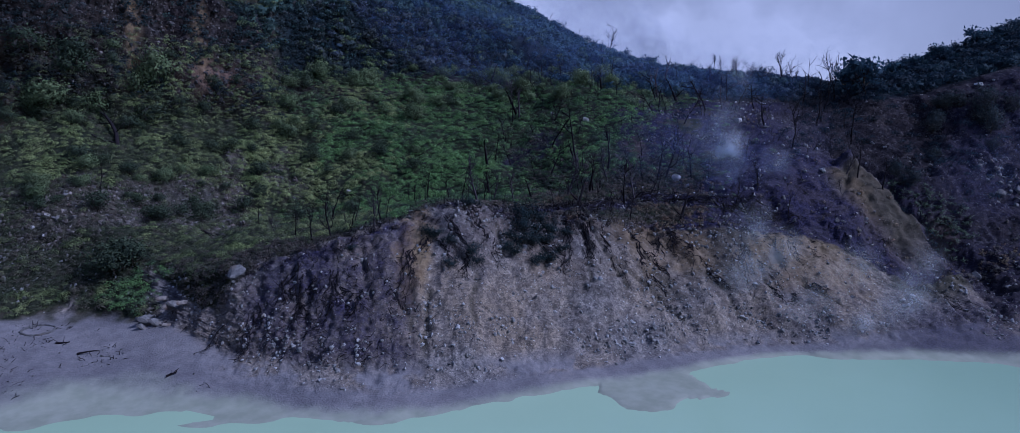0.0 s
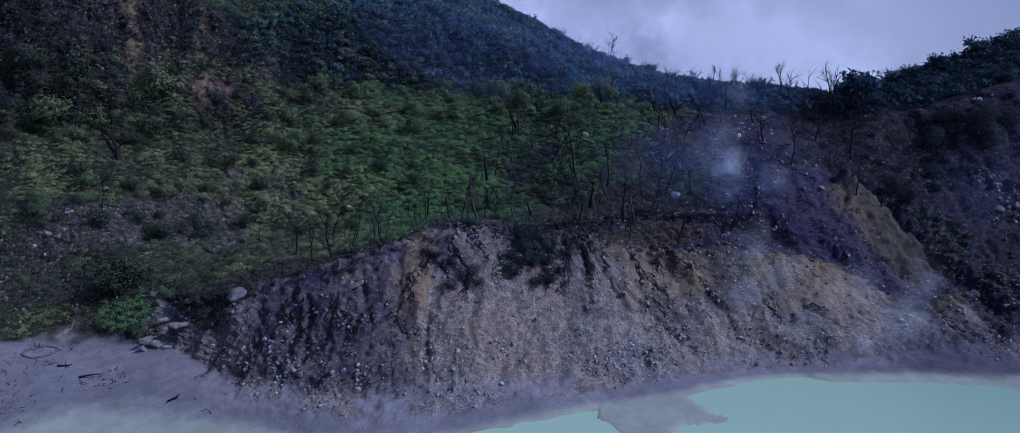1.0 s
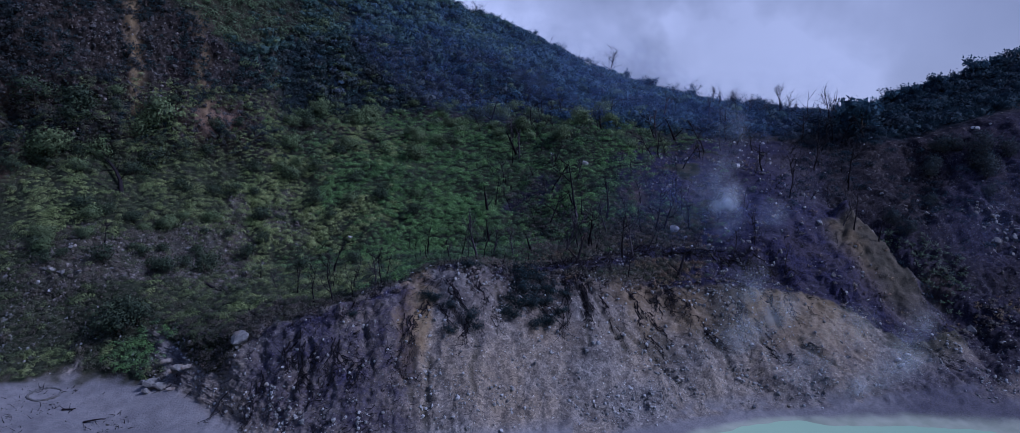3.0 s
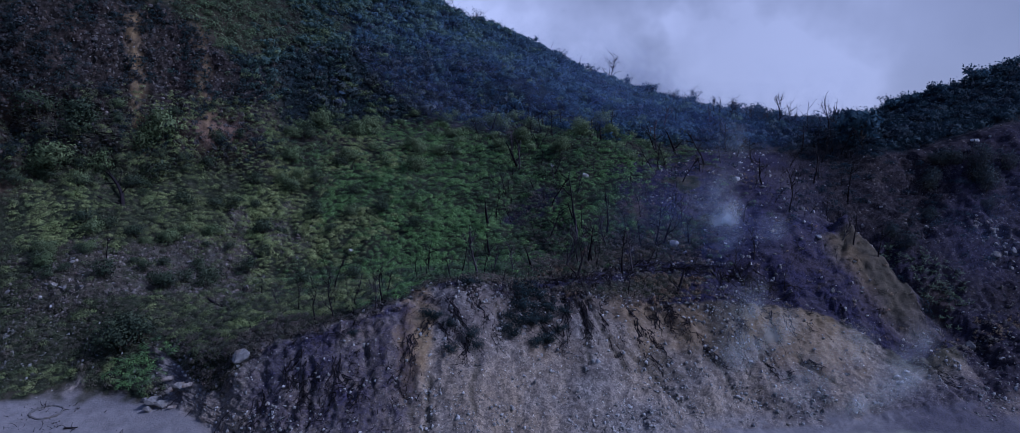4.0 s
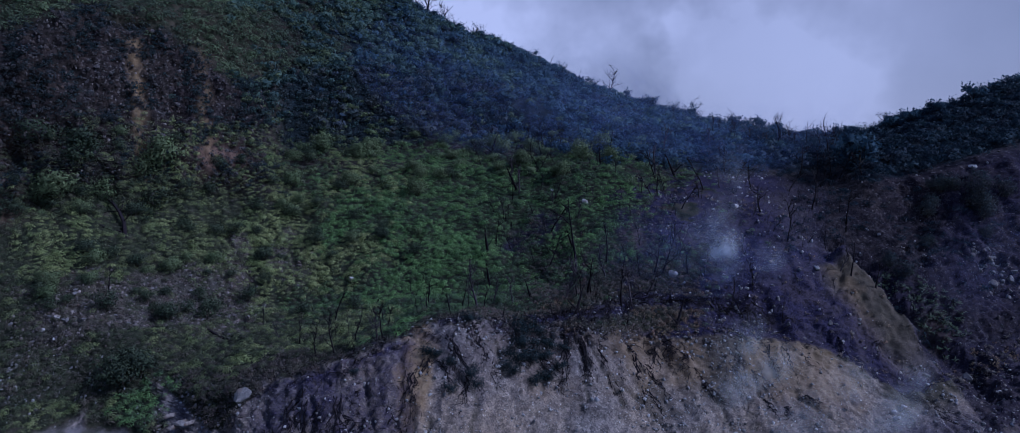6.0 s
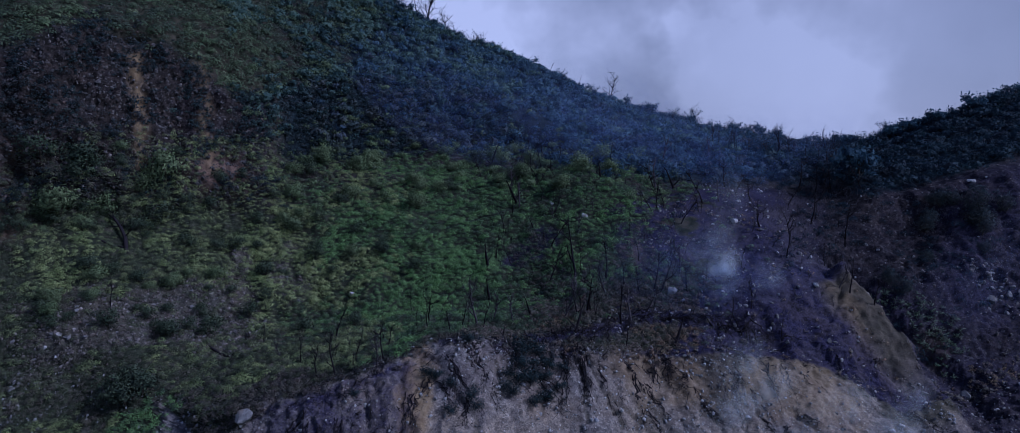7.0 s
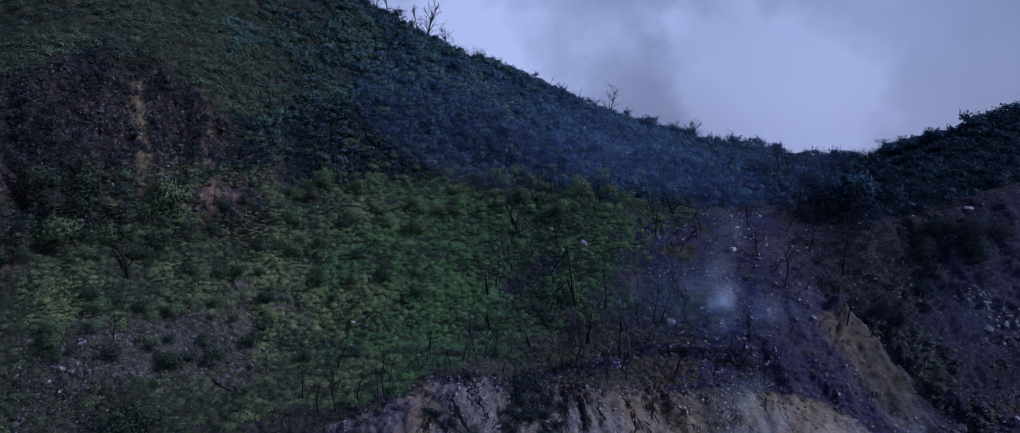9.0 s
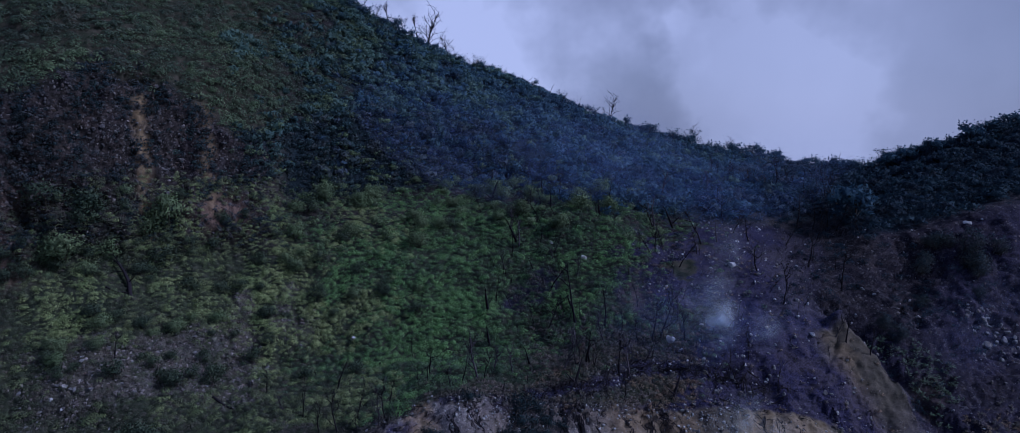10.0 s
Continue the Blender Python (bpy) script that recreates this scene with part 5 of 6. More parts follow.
G_RIDGE = "trees along the crater rim"
ridge = [tagged(make_ridge_tree(400, 0.6, 380), "small dark tree with a flat spreading crown on the rim", "tree", G_RIDGE),
         tagged(make_ridge_tree(401, 0.4, 360), "dark rounded tree on the skyline of the rim", "tree", G_RIDGE),
         tagged(make_ridge_tree(402, 0.5, 150, True), "thin sparse-leaved tree standing above the rim woods", "tree", G_RIDGE),
         tagged(make_dead_tree(403, 0.12, 9, CHARRED, 0.024), "bare grey dead tree standing on the crater rim", "dead tree", G_RIDGE),
         tagged(make_dead_tree(404, 0.08, 2, CHARRED, 0.016, False), "bare thin pole of a dead tree on the rim", "dead tree", G_RIDGE),
         tagged(make_dead_tree(406, 0.55, 3, CHARRED, 0.022, False), "dead tree leaning out over the rim", "dead tree", G_RIDGE),
         tagged(make_dead_tree(407, 0.10, 14, CHARRED, 0.020), "leafless tree with many fine upright branches on the rim", "dead tree", G_RIDGE)]
crest = int(np.argmin(np.abs(S[:, 0] - 6.98)))
places = []
u = -0.30
while u < 0.86:
    c = int(np.clip(np.searchsorted(U[0], u), 1, U.shape[1] - 2))
    row = crest - int(r0.integers(0, 5))
    low = u < 0.16
    h = r0.uniform(1.9, 3.4) if low else r0.uniform(2.6, 5.0) * (0.9 if u > 0.48 else 1.0)
    k = int(r0.choice([0, 1, 1, 0, 1, 2, 0, 1]))
    places.append((GX[row, c], GY[row, c], h * (1.3 if k == 2 else 1.0), k))
    u += r0.uniform(0.003, 0.0115)
# bare snags and thin trees that stand above the woods on the rim
RIM_LEFT = [(-32.6, 150.2, 5.0, 3), (-30.0, 151.1, 4.4, 2), (-27.6, 153.0, 6.0, 3), (-25.6, 154.9, 5.5, 2), (-24.8, 155.4, 4.6, 3), (-22.0, 158.9, 7.0, 3), (-20.0, 160.9, 9.0, 6), (-19.2, 161.4, 6.5, 6), (-17.5, 163.3, 6.0, 5), (-15.0, 165.6, 6.4, 6), (-13.7, 166.7, 5.0, 4), (-12.0, 168.2, 4.6, 2), (-6.9, 172.3, 4.8, 4)]
RIM_SADDLE = [(-0.9, 176.8, 4.4, 4), (0.4, 177.5, 5.4, 5), (7.2, 181.7, 6.2, 5), (10.4, 182.9, 4.8, 5), (13.3, 184.9, 4.0, 2), (18.5, 187.4, 4.4, 4), (23.3, 189.3, 4.4, 2), (28.0, 191.1, 7.8, 6), (33.3, 192.3, 4.8, 4), (45.4, 194.3, 6.4, 2), (47.4, 194.3, 5.4, 2), (51.8, 193.4, 7.2, 2), (53.0, 193.2, 6.4, 6), (59.6, 191.9, 5.6, 2), (61.6, 191.6, 5.2, 6), (67.5, 189.0, 5.4, 2), (66.0, 189.6, 4.4, 3), (79.0, 162.0, 5.4, 4), (79.6, 142.0, 5.6, 2), (80.4, 141.2, 5.0, 2), (96.0, 138.5, 4.4, 4)]
# burnt trees on the shoulder below the saddle
SHOULDER = [(37.2, 123.1, 4.4, 3), (38.6, 124.6, 3.4, 6), (40.2, 122.8, 3.6, 6), (41.4, 123.6, 3.8, 6), (42.1, 122.6, 4.8, 5), (43.9, 123.3, 4.6, 2), (45.2, 122.1, 4.2, 2), (46.4, 121.7, 3.6, 2), (48.2, 121.3, 6.0, 3), (49.0, 122.1, 5.6, 4), (50.1, 120.9, 4.4, 6), (51.1, 121.5, 3.0, 3), (52.6, 119.2, 5.6, 4), (53.2, 116.9, 6.2, 5), (53.4, 112.4, 5.6, 6), (52.9, 110.4, 5.0, 6), (52.4, 105.2, 5.6, 2), (51.3, 101.0, 5.8, 1), (50.7, 97.0, 6.2, 1), (47.0, 123.0, 3.2, 4), (44.4, 124.0, 3.0, 4), (39.4, 122.2, 3.0, 4)]
place_all(ridge, RIM_LEFT + RIM_SADDLE + SHOULDER + places, 405, 0.2, 4.0)


# ---- stones ----
def make_boulder(seed, mat, squash=0.75):
    bm = bmesh.new()
    bmesh.ops.create_icosphere(bm, subdivisions=2, radius=0.5)
    r = np.random.default_rng(seed)
    cuts = [(Vector(unit(r.normal(size=3))), r.uniform(0.20, 0.36)) for _ in range(10)]
    off = Vector(r.uniform(-9, 9, 3))
    for v in bm.verts:
        for n, d_ in cuts:
            over = v.co.dot(n) - d_
            if over > 0:
                v.co -= n * over * 0.92
        v.co *= 1 + 0.16 * noise.noise(v.co * 4 + off)
        v.co.z *= squash
    me = bpy.data.meshes.new("boulder")
    bm.to_mesh(me)
    bm.free()
    me.materials.append(mat)
    return new("boulder", me)


G_ROCK = "boulders on the crater slopes"
rocks = [tagged(make_boulder(500, PALE_STONE), "pale angular boulder lying on burnt ground", "boulder", G_ROCK),
         tagged(make_boulder(501, PALE_STONE, 0.6), "flat pale grey boulder among dead scrub", "boulder", G_ROCK),
         tagged(make_boulder(502, DARK_STONE), "grey weathered boulder on the rocky slope", "boulder", G_ROCK),
         tagged(make_boulder(503, DARK_STONE, 0.9), "dark angular rock in a heap of scree", "boulder", G_ROCK),
         tagged(make_boulder(504, DARK_STONE, 1.3), "tall grey boulder standing in green scrub", "boulder", G_ROCK)]
SLOPE_ROCKS = [(18.6, 74.9, 1.5), (19.5, 73.2, 0.8), (35.0, 79.3, 1.0), (38.6, 80.4, 0.7), (36.1, 78.9, 0.6), (34.6, 73.7, 1.2), (29.0, 85.6, 1.5), (5.9, 95.8, 0.9), (10.0, 89.8, 1.2), (22.7, 76.1, 0.8), (29.7, 74.7, 0.6), (27.5, 73.5, 0.6), (-49.4, 68.3, 0.7), (-47.6, 67.4, 0.8), (-48.4, 69.2, 0.9), (-48.4, 72.4, 0.6), (-19.8, 81.8, 0.8), (-34.4, 72.4, 0.7), (50.4, 80.0, 0.6), (62.6, 90.6, 1.3)]
SCREE_ROCKS = [(57.5, 80.1, 0.8), (59.0, 80.8, 0.9), (60.3, 80.1, 0.9), (58.5, 79.1, 1.2), (61.6, 80.2, 0.9), (60.9, 79.7, 0.9), (60.5, 81.2, 0.7), (48.6, 68.1, 1.3), (43.1, 66.4, 0.8)]
FACE_ROCKS = [(7.8, 56.9, 0.7), (-6.8, 54.9, 0.6), (-19.9, 52.2, 0.6), (-15.8, 53.0, 0.5), (-18.8, 53.1, 0.4), (36.9, 60.6, 0.9), (37.0, 61.3, 0.7), (38.2, 61.8, 0.6), (-0.6, 49.3, 0.5)]
places = [(-23.3, 55.9, 1.7, 4)] + [(*q, i % 2) for i, q in enumerate(SLOPE_ROCKS)] + [(*q, 2 + i % 2) for i, q in enumerate(SCREE_ROCKS)] + [(*q, i % 2) for i, q in enumerate(FACE_ROCKS)]
p, nr, gi, gj = scatter(np.clip(blob(60.0, 79.6, 4, 2.6), 0, 1), 1.5, 505)
places += [(q[0], q[1], r0.uniform(0.35, 0.85), int(r0.integers(2, 4))) for q in p[:60]]
p, nr, gi, gj = scatter(bare * (1 - 0.6 * sstep(0.36, 0.42, U)), 0.08, 506)
places += [(q[0], q[1], r0.uniform(0.3, 0.7), int(r0.integers(0, 3))) for q in p[:70]]
p, nr, gi, gj = scatter(STONY * GREENZONE, 0.35, 507)
places += [(q[0], q[1], r0.uniform(0.3, 0.75), 2) for q in p[:90]]
place_all(rocks, places, 508, -0.05, 25.0)

G_SLAB = "tilted slabs at the cliff's end"
slab_kinds = [tagged(make_boulder(520, DARK_STONE, 0.34), "grey tilted rock slab at the foot of the green slope", "rock slab", G_SLAB), tagged(make_boulder(521, BROWN_STONE, 0.30), "brown flat rock slab leaning against the dark cliff", "rock slab", G_SLAB)]
SLABS = [(-32.4, 57.2, 2.6), (-31.9, 58.0, 2.2), (-31.2, 57.0, 3.0), (-30.6, 58.4, 2.4), (-30.4, 56.4, 2.2), (-29.6, 57.4, 3.0), (-29.0, 57.0, 2.0), (-28.2, 56.8, 2.2), (-31.4, 55.9, 1.8), (-29.4, 56.0, 1.6)]
for i, (x, y, size) in enumerate(SLABS):
    m = Matrix.Translation((x, y, ground_z(x, y) - 0.12 * size)) @ Matrix.Rotation(radians(52 + 9 * (i % 3)), 4, "Z") @ Matrix.Rotation(radians(24 - 5 * (i % 4)), 4, "Y") @ Matrix.Rotation(radians(-30), 4, "X") @ Matrix.Diagonal((0.8 * size, 0.36 * size, 0.7 * size, 1))
    if i < 2:
        slab_kinds[i].matrix_basis = m
    else:
        copy_thing(slab_kinds[i % 2], m)

ICO = np.array([(0, 0, 1), (0.89, 0, 0.45), (0.28, 0.85, 0.45), (-0.72, 0.53, 0.45), (-0.72, -0.53, 0.45), (0.28, -0.85, 0.45), (0.72, 0.53, -0.45), (-0.28, 0.85, -0.45), (-0.89, 0, -0.45), (-0.28, -0.85, -0.45), (0.72, -0.53, -0.45), (0, 0, -1)])
ICO_F = np.array([(0, 1, 2), (0, 2, 3), (0, 3, 4), (0, 4, 5), (0, 5, 1), (1, 6, 2), (2, 7, 3), (3, 8, 4), (4, 9, 5), (5, 10, 1), (6, 7, 2), (7, 8, 3), (8, 9, 4), (9, 10, 5), (10, 6, 1), (11, 7, 6), (11, 8, 7), (11, 9, 8), (11, 10, 9), (11, 6, 10)])


OCTA = np.array([(0, 0, 1), (1, 0, 0), (0, 1, 0), (-1, 0, 0), (0, -1, 0), (0, 0, -1)], float)
OCTA_F = np.array([(0, 1, 2), (0, 2, 3), (0, 3, 4), (0, 4, 1), (5, 2, 1), (5, 3, 2), (5, 4, 3), (5, 1, 4)])


def stones(name, label, p, size, seed, mat):
    """Angular stones turned every way; the small ones have fewer faces."""
    r = np.random.default_rng(seed)
    V, F, base = [], [], 0
    for shape, faces, pick in ((ICO, ICO_F, size > 0.13), (OCTA, OCTA_F, size <= 0.13)):
        n, m = int(pick.sum()), len(shape)
        v = shape[None] * r.uniform(0.6, 1.25, (n, m, 1)) * (size[pick][:, None, None] * r.uniform(0.6, 1.3, (n, 1, 3)))
        a = r.uniform(0, 6.28, n)
        x, y = v[..., 0].copy(), v[..., 1].copy()
        v[..., 0], v[..., 1] = x * np.cos(a)[:, None] - y * np.sin(a)[:, None], x * np.sin(a)[:, None] + y * np.cos(a)[:, None]
        V.append((v + p[pick][:, None]).reshape(-1, 3))
        F.append((base + np.arange(n)[:, None, None] * m + faces[None]).reshape(-1, 3))
        base += n * m
    return tagged(new(name, mesh_from(name, np.concatenate(V), np.concatenate(F), mat)), label, "stones", kind="stuff")


rs = np.random.default_rng(31)
left_dark = CLIFF * (1 - sstep(-0.2, -0.12, U))
ash_face = CLIFF * (1 - 0.3 * sstep(0.3, 0.4, U))
p, nr, gi, gj = scatter(ash_face * (1 - 0.2 * left_dark) * (0.12 + 1.1 * sstep(0.0, 0.6, 0.7 * n1 + 0.6 * n2)) + 0.6 * band(1.6, 2.1, 0.15, 0.1) * sstep(-0.2, 0.4, n1 + n2) * sstep(-0.5, -0.42, U) + 0.7 * band(1.95, 2.25, 0.08, 0.1) * sstep(-0.48, -0.42, U) * sstep(-0.1, 0.4, n1 + n2), 16.0, 141)
stones("loose_stones", "small pale stones stuck in the ash face", p, 0.035 + 0.17 * rs.random(len(p)) ** 5, 142, PALE_STONE)
p, nr, gi, gj = scatter(bare * (1 - 0.8 * SPUR_FACE) * (1 - 0.6 * sstep(0.36, 0.42, U)) * (0.3 + 2.2 * sstep(0.0, 0.6, n2 + 0.5 * n1)) + 1.6 * TANGLE + 0.5 * band(2.9, 3.1, 0.03, 0.05) * sstep(-0.3, -0.2, U) * (1 - sstep(0.2, 0.3, U)) + 0.5 * blob(50, 66, 4.5, 6, 0, 0.5) + 0.08 * RIGHT_OF_SPUR * band(2.1, 6.0, 0.1, 0.1), 2.6, 143)
stones("burnt_rubble", "scattered pale and grey rubble on burnt ground", p, 0.045 + 0.2 * rs.random(len(p)) ** 5, 144, PALE_STONE)
p, nr, gi, gj = scatter(9.0 * STONY * GREENZONE + 0.2 * WALL + np.clip(WALL_R * 0.16 + 0.12 * RIGHT_OF_SPUR * band(2.1, 5.0) + 0.4 * WALL * (1 - wall_bushy), 0, 1), 1.5, 145)
stones("slope_rubble", "dark grey rubble on the rocky slopes", p, 0.06 + 0.17 * rs.random(len(p)) ** 2.5, 146, BROWN_STONE)

p, nr, gi, gj = scatter(WALL * (1 - 0.45 * wall_bushy) * (1 - 0.6 * ochre) + 1.6 * RED_EARTH, 2.2, 147)
stones("wall_rocks", "dark broken rocks standing out of the crater wall", p, 0.07 + 0.30 * rs.random(len(p)) ** 3, 148, WALL_STONE)


# ---- roots, branches and burnt brush ----
def ground_line(x0, y0, x1, y1, n, r, jitter, lift):
    pts = []
    for t_ in np.linspace(0, 1, n):
        x, y = x0 + (x1 - x0) * t_ + r.normal() * jitter, y0 + (y1 - y0) * t_ + r.normal() * jitter * 0.3
        pts.append((x, y, ground_z(x, y) + lift))
    return np.array(pts)


def root_mass(x0, y0, x1, y1, count, spread, seed, label):
    r = np.random.default_rng(seed)
    root = new("exposed_roots")
    for _ in range(count):
        a, b = r.normal() * spread * 0.35, r.normal() * spread
        t0, t1 = r.uniform(0, 0.2), r.uniform(0.55, 1.0)
        pts = ground_line(x0 + a + (x1 - x0) * t0, y0 + (y1 - y0) * t0, x0 + b + (x1 - x0) * t1, y0 + (y1 - y0) * t1, 9, r, 0.17, 0.07)
        bg = Bag()
        bg.add(*tube(pts, np.linspace(0.022 + 0.055 * r.random() ** 2, 0.012, len(pts)), 5))
        for j in range(2):
            q = pts[int(r.integers(3, 8))]
            tw = wander(q, (r.normal(), -0.5, -0.8), r.uniform(0.4, 0.9), 4, r, 0.4)
            bg.add(*tube(tw, np.linspace(0.03, 0.01, len(tw)), 4))
        part("root", bg.mesh("root", CHARRED, True), root)
    return tagged(root, label, "roots", "exposed roots on the ash cliff")


FACE_ROOTS = [(6.8, 63.0, 7.8, 56.6, 20, 0.75), (8.0, 62.4, 10.2, 57.0, 5, 0.3), (11.2, 63.6, 13.6, 60.6, 6, 0.3), (13.0, 59.8, 14.6, 57.4, 4, 0.25), (15.6, 65.4, 16.2, 61.0, 9, 0.5), (18.0, 62.0, 20.4, 59.2, 7, 0.35), (-3.6, 56.4, -4.0, 53.2, 7, 0.3), (-2.4, 61.6, -4.4, 59.6, 7, 0.5), (-0.6, 61.8, -1.0, 60.0, 4, 0.3), (-6.4, 57.8, -4.6, 55.4, 5, 0.3), (-8.6, 56.6, -8.2, 52.4, 7, 0.6), (24.4, 60.8, 25.0, 58.8, 5, 0.3), (26.4, 60.6, 26.0, 58.6, 5, 0.3), (28.0, 61.6, 30.2, 60.0, 4, 0.3), (38.8, 64.4, 43.4, 60.2, 9, 0.7), (0.8, 62.0, 0.4, 60.4, 4, 0.4), (22.0, 67.4, 27.0, 64.0, 7, 0.5)]
CLIFF_ROOTS = [(-14.6, 54.6, -14.2, 50.6, 6, 0.5), (-17.4, 54.4, -17.0, 50.4, 6, 0.6), (-11.8, 53.6, -11.6, 49.6, 6, 0.6), (-20.8, 53.4, -20.2, 50.0, 5, 0.6), (-31.6, 58.2, -32.8, 56.4, 2, 0.15), (-28.9, 57.2, -31.0, 55.2, 2, 0.2), (-23.4, 53.2, -24.6, 50.6, 2, 0.4)]
ROOT_LABELS = ("dark dead roots hanging down the pale ash cliff", "tangled blackened roots and branches on the cliff face")
for i, q in enumerate(FACE_ROOTS + CLIFF_ROOTS):
    root_mass(*q, 600 + i, ROOT_LABELS[i % 2])
for i in range(30):
    u = r0.uniform(-0.12, 0.46)
    y = float(np.interp(u, BEARING, BROW_Y)) - r0.uniform(0.0, 3.0)
    reach = r0.uniform(1.8, 5.5)
    root_mass(u * y, y, u * y + reach * r0.uniform(-0.5, 0.9), y - reach, int(r0.integers(3, 8)), r0.uniform(0.2, 1.1), 640 + i, ROOT_LABELS[i % 2])

for i in range(16):
    u = r0.uniform(-0.40, -0.14)
    y = float(np.interp(u, BEARING, BROW_Y)) - r0.uniform(0.2, 5.5)
    reach = r0.uniform(1.2, 3.2)
    root_mass(u * y, y, u * y + reach * r0.uniform(-0.6, 0.6), y - reach, int(r0.integers(2, 5)), r0.uniform(0.5, 1.6), 680 + i, ROOT_LABELS[1])


def brush(name, label, p, nrm, length, seed, mat, hang=0.0, thick=0.022):
    """A litter of burnt twigs, one bent stick to each place."""
    r = np.random.default_rng(seed)
    bag = Bag()
    for q, n in zip(p, nrm):
        way = unit(r.normal(size=3) + n * r.uniform(0.2, 1.2) + np.array([0, -0.2, -hang]))
        L = length * r.uniform(0.4, 1.5)
        pts = wander(q, way, L, 3, r, 0.35)
        bag.add(*tube(pts, np.linspace(thick, thick * 0.4, 4) * r.uniform(0.6, 1.4), 3))
    return tagged(new(name, bag.mesh(name, mat)), label, "brush", kind="stuff")


left_face = CLIFF * (1 - sstep(-0.17, -0.11, U)) * sstep(-0.56, -0.50, U)
p, nr, gi, gj = scatter(left_face * (0.2 + 0.8 * sstep(-0.1, 0.5, n1 + 0.5 * n2)) * (0.35 + 0.65 * sstep(-0.46, -0.36, U)), 5.0, 151)
brush("burnt_brush", "tangle of blackened twigs and roots on the dark cliff", p, nr, 0.8, 152, CHARRED, 0.35, 0.026)
p, nr, gi, gj = scatter(band(2.86, 3.07, 0.03, 0.03) * sstep(-0.45, -0.38, U) * (1 - sstep(0.45, 0.5, U)) * sstep(-0.3, 0.3, n2 + 0.2) + 0.8 * TANGLE, 9.0, 153)
brush("brow_brush", "blackened roots and twigs along the cliff's brow", p, nr, 0.8, 154, CHARRED, 0.3, 0.026)
p, nr, gi, gj = scatter(np.clip(bare * (1 - SPUR_FACE) + 0.9 * BURNT + 0.6 * HEATH_R, 0, 1) * sstep(-0.6, 0.3, n2 + 0.6 * n1) + 1.1 * DIM, 4.6, 155)
brush("burnt_scrub", "thin upright burnt twigs on ashy ground", p, unit(nr + np.array([0, 0, 1.5])), 1.0, 156, TWIG, -0.4, 0.022)
p, nr, gi, gj = scatter(CLIFF * sstep(-0.12, -0.05, U) * (1 - sstep(0.62, 0.66, U)) * sstep(0.15, 0.5, n1 + 0.4 * n2), 1.0, 157)
brush("cliff_twigs", "thin dark roots hanging on the pale ash face", p, nr, 0.9, 158, CHARRED, 1.0, 0.02)


def deadfall(x, y, spread, count, seed):
    """A heap of burnt boughs fallen over one another."""
    r = np.random.default_rng(seed)
    root = new("deadfall")
    for _ in range(count):
        az, reach = r.normal() * 0.55 + (0 if r.random() < 0.7 else 1.4), r.uniform(1.0, 2.8)
        cx, cy, arch = x + r.normal() * spread, y + r.normal() * spread * 0.45, r.uniform(0.05, 0.7)
        pts = []
        for s_ in np.linspace(-0.5, 0.5, 8):
            px, py = cx + s_ * reach * math.cos(az) + r.normal() * 0.08, cy + s_ * reach * math.sin(az) + r.normal() * 0.08
            pts.append((px, py, ground_z(px, py) + 0.03 + arch * (1 - (2 * s_ + 0.3 * r.normal()) ** 2) * (s_ < 0.3) + (0.4 * arch if s_ >= 0.3 else 0)))
        bg = Bag()
        bg.add(*tube(np.array(pts), np.linspace(0.03 + 0.06 * r.random(), 0.015, 8), 5))
        bough = part("bough", bg.mesh("bough", CHARRED, True), root)
        for k in (3, 5):
            bg = Bag()
            tw = wander(np.array(pts[k]), (r.normal(), r.normal(), 0.8), r.uniform(0.4, 1.1), 4, r, 0.35)
            bg.add(*tube(tw, np.linspace(0.025, 0.008, len(tw)), 4))
            part("twig", bg.mesh("twig", CHARRED, True), bough)
    return tagged(root, "heap of blackened fallen boughs along the cliff's brow", "dead branches", "heaps of fallen boughs")


for i in range(19):
    k = i / 18 * (len(DEADFALL) - 1.001)
    a, b = DEADFALL[int(k)], DEADFALL[int(k) + 1]
    deadfall(a[0] + (b[0] - a[0]) * (k % 1), a[1] + (b[1] - a[1]) * (k % 1) + r0.normal() * 0.3, 0.9, int(r0.integers(5, 10)), 700 + i)

# fallen trunk on the stony slope, driftwood on the shore
log = new("fallen_trunk")
bg = Bag()
pts = ground_line(-33.2, 70.8, -28.7, 67.6, 9, r0, 0.08, 0.22)
bg.add(*tube(pts, np.linspace(0.16, 0.06, 9), 7))
part("trunk", bg.mesh("trunk", CHARRED, True), log)
for k in (3, 5, 6):
    bg = Bag()
    tw = wander(pts[k], r0.normal(size=3) * 0.6 + np.array([0, 0, 0.9]), 0.9, 4, r0, 0.25)
    bg.add(*tube(tw, np.linspace(0.045, 0.015, len(tw)), 4))
    part("limb", bg.mesh("limb", CHARRED, True), log)
leaner = new("leaning_trunk")
bg = Bag()
pts = np.array([(x, y, ground_z(x, y) + h) for x, y, h in ((-51.3, 84.4, 1.2), (-50.3, 83.9, 1.3), (-49.3, 83.3, 1.2), (-48.2, 82.3, 0.8), (-47.4, 81.0, -0.1))])
bg.add(*tube(pts, np.array([0.08, 0.14, 0.20, 0.24, 0.28]), 7))
part("trunk", bg.mesh("trunk", CHARRED, True), leaner)
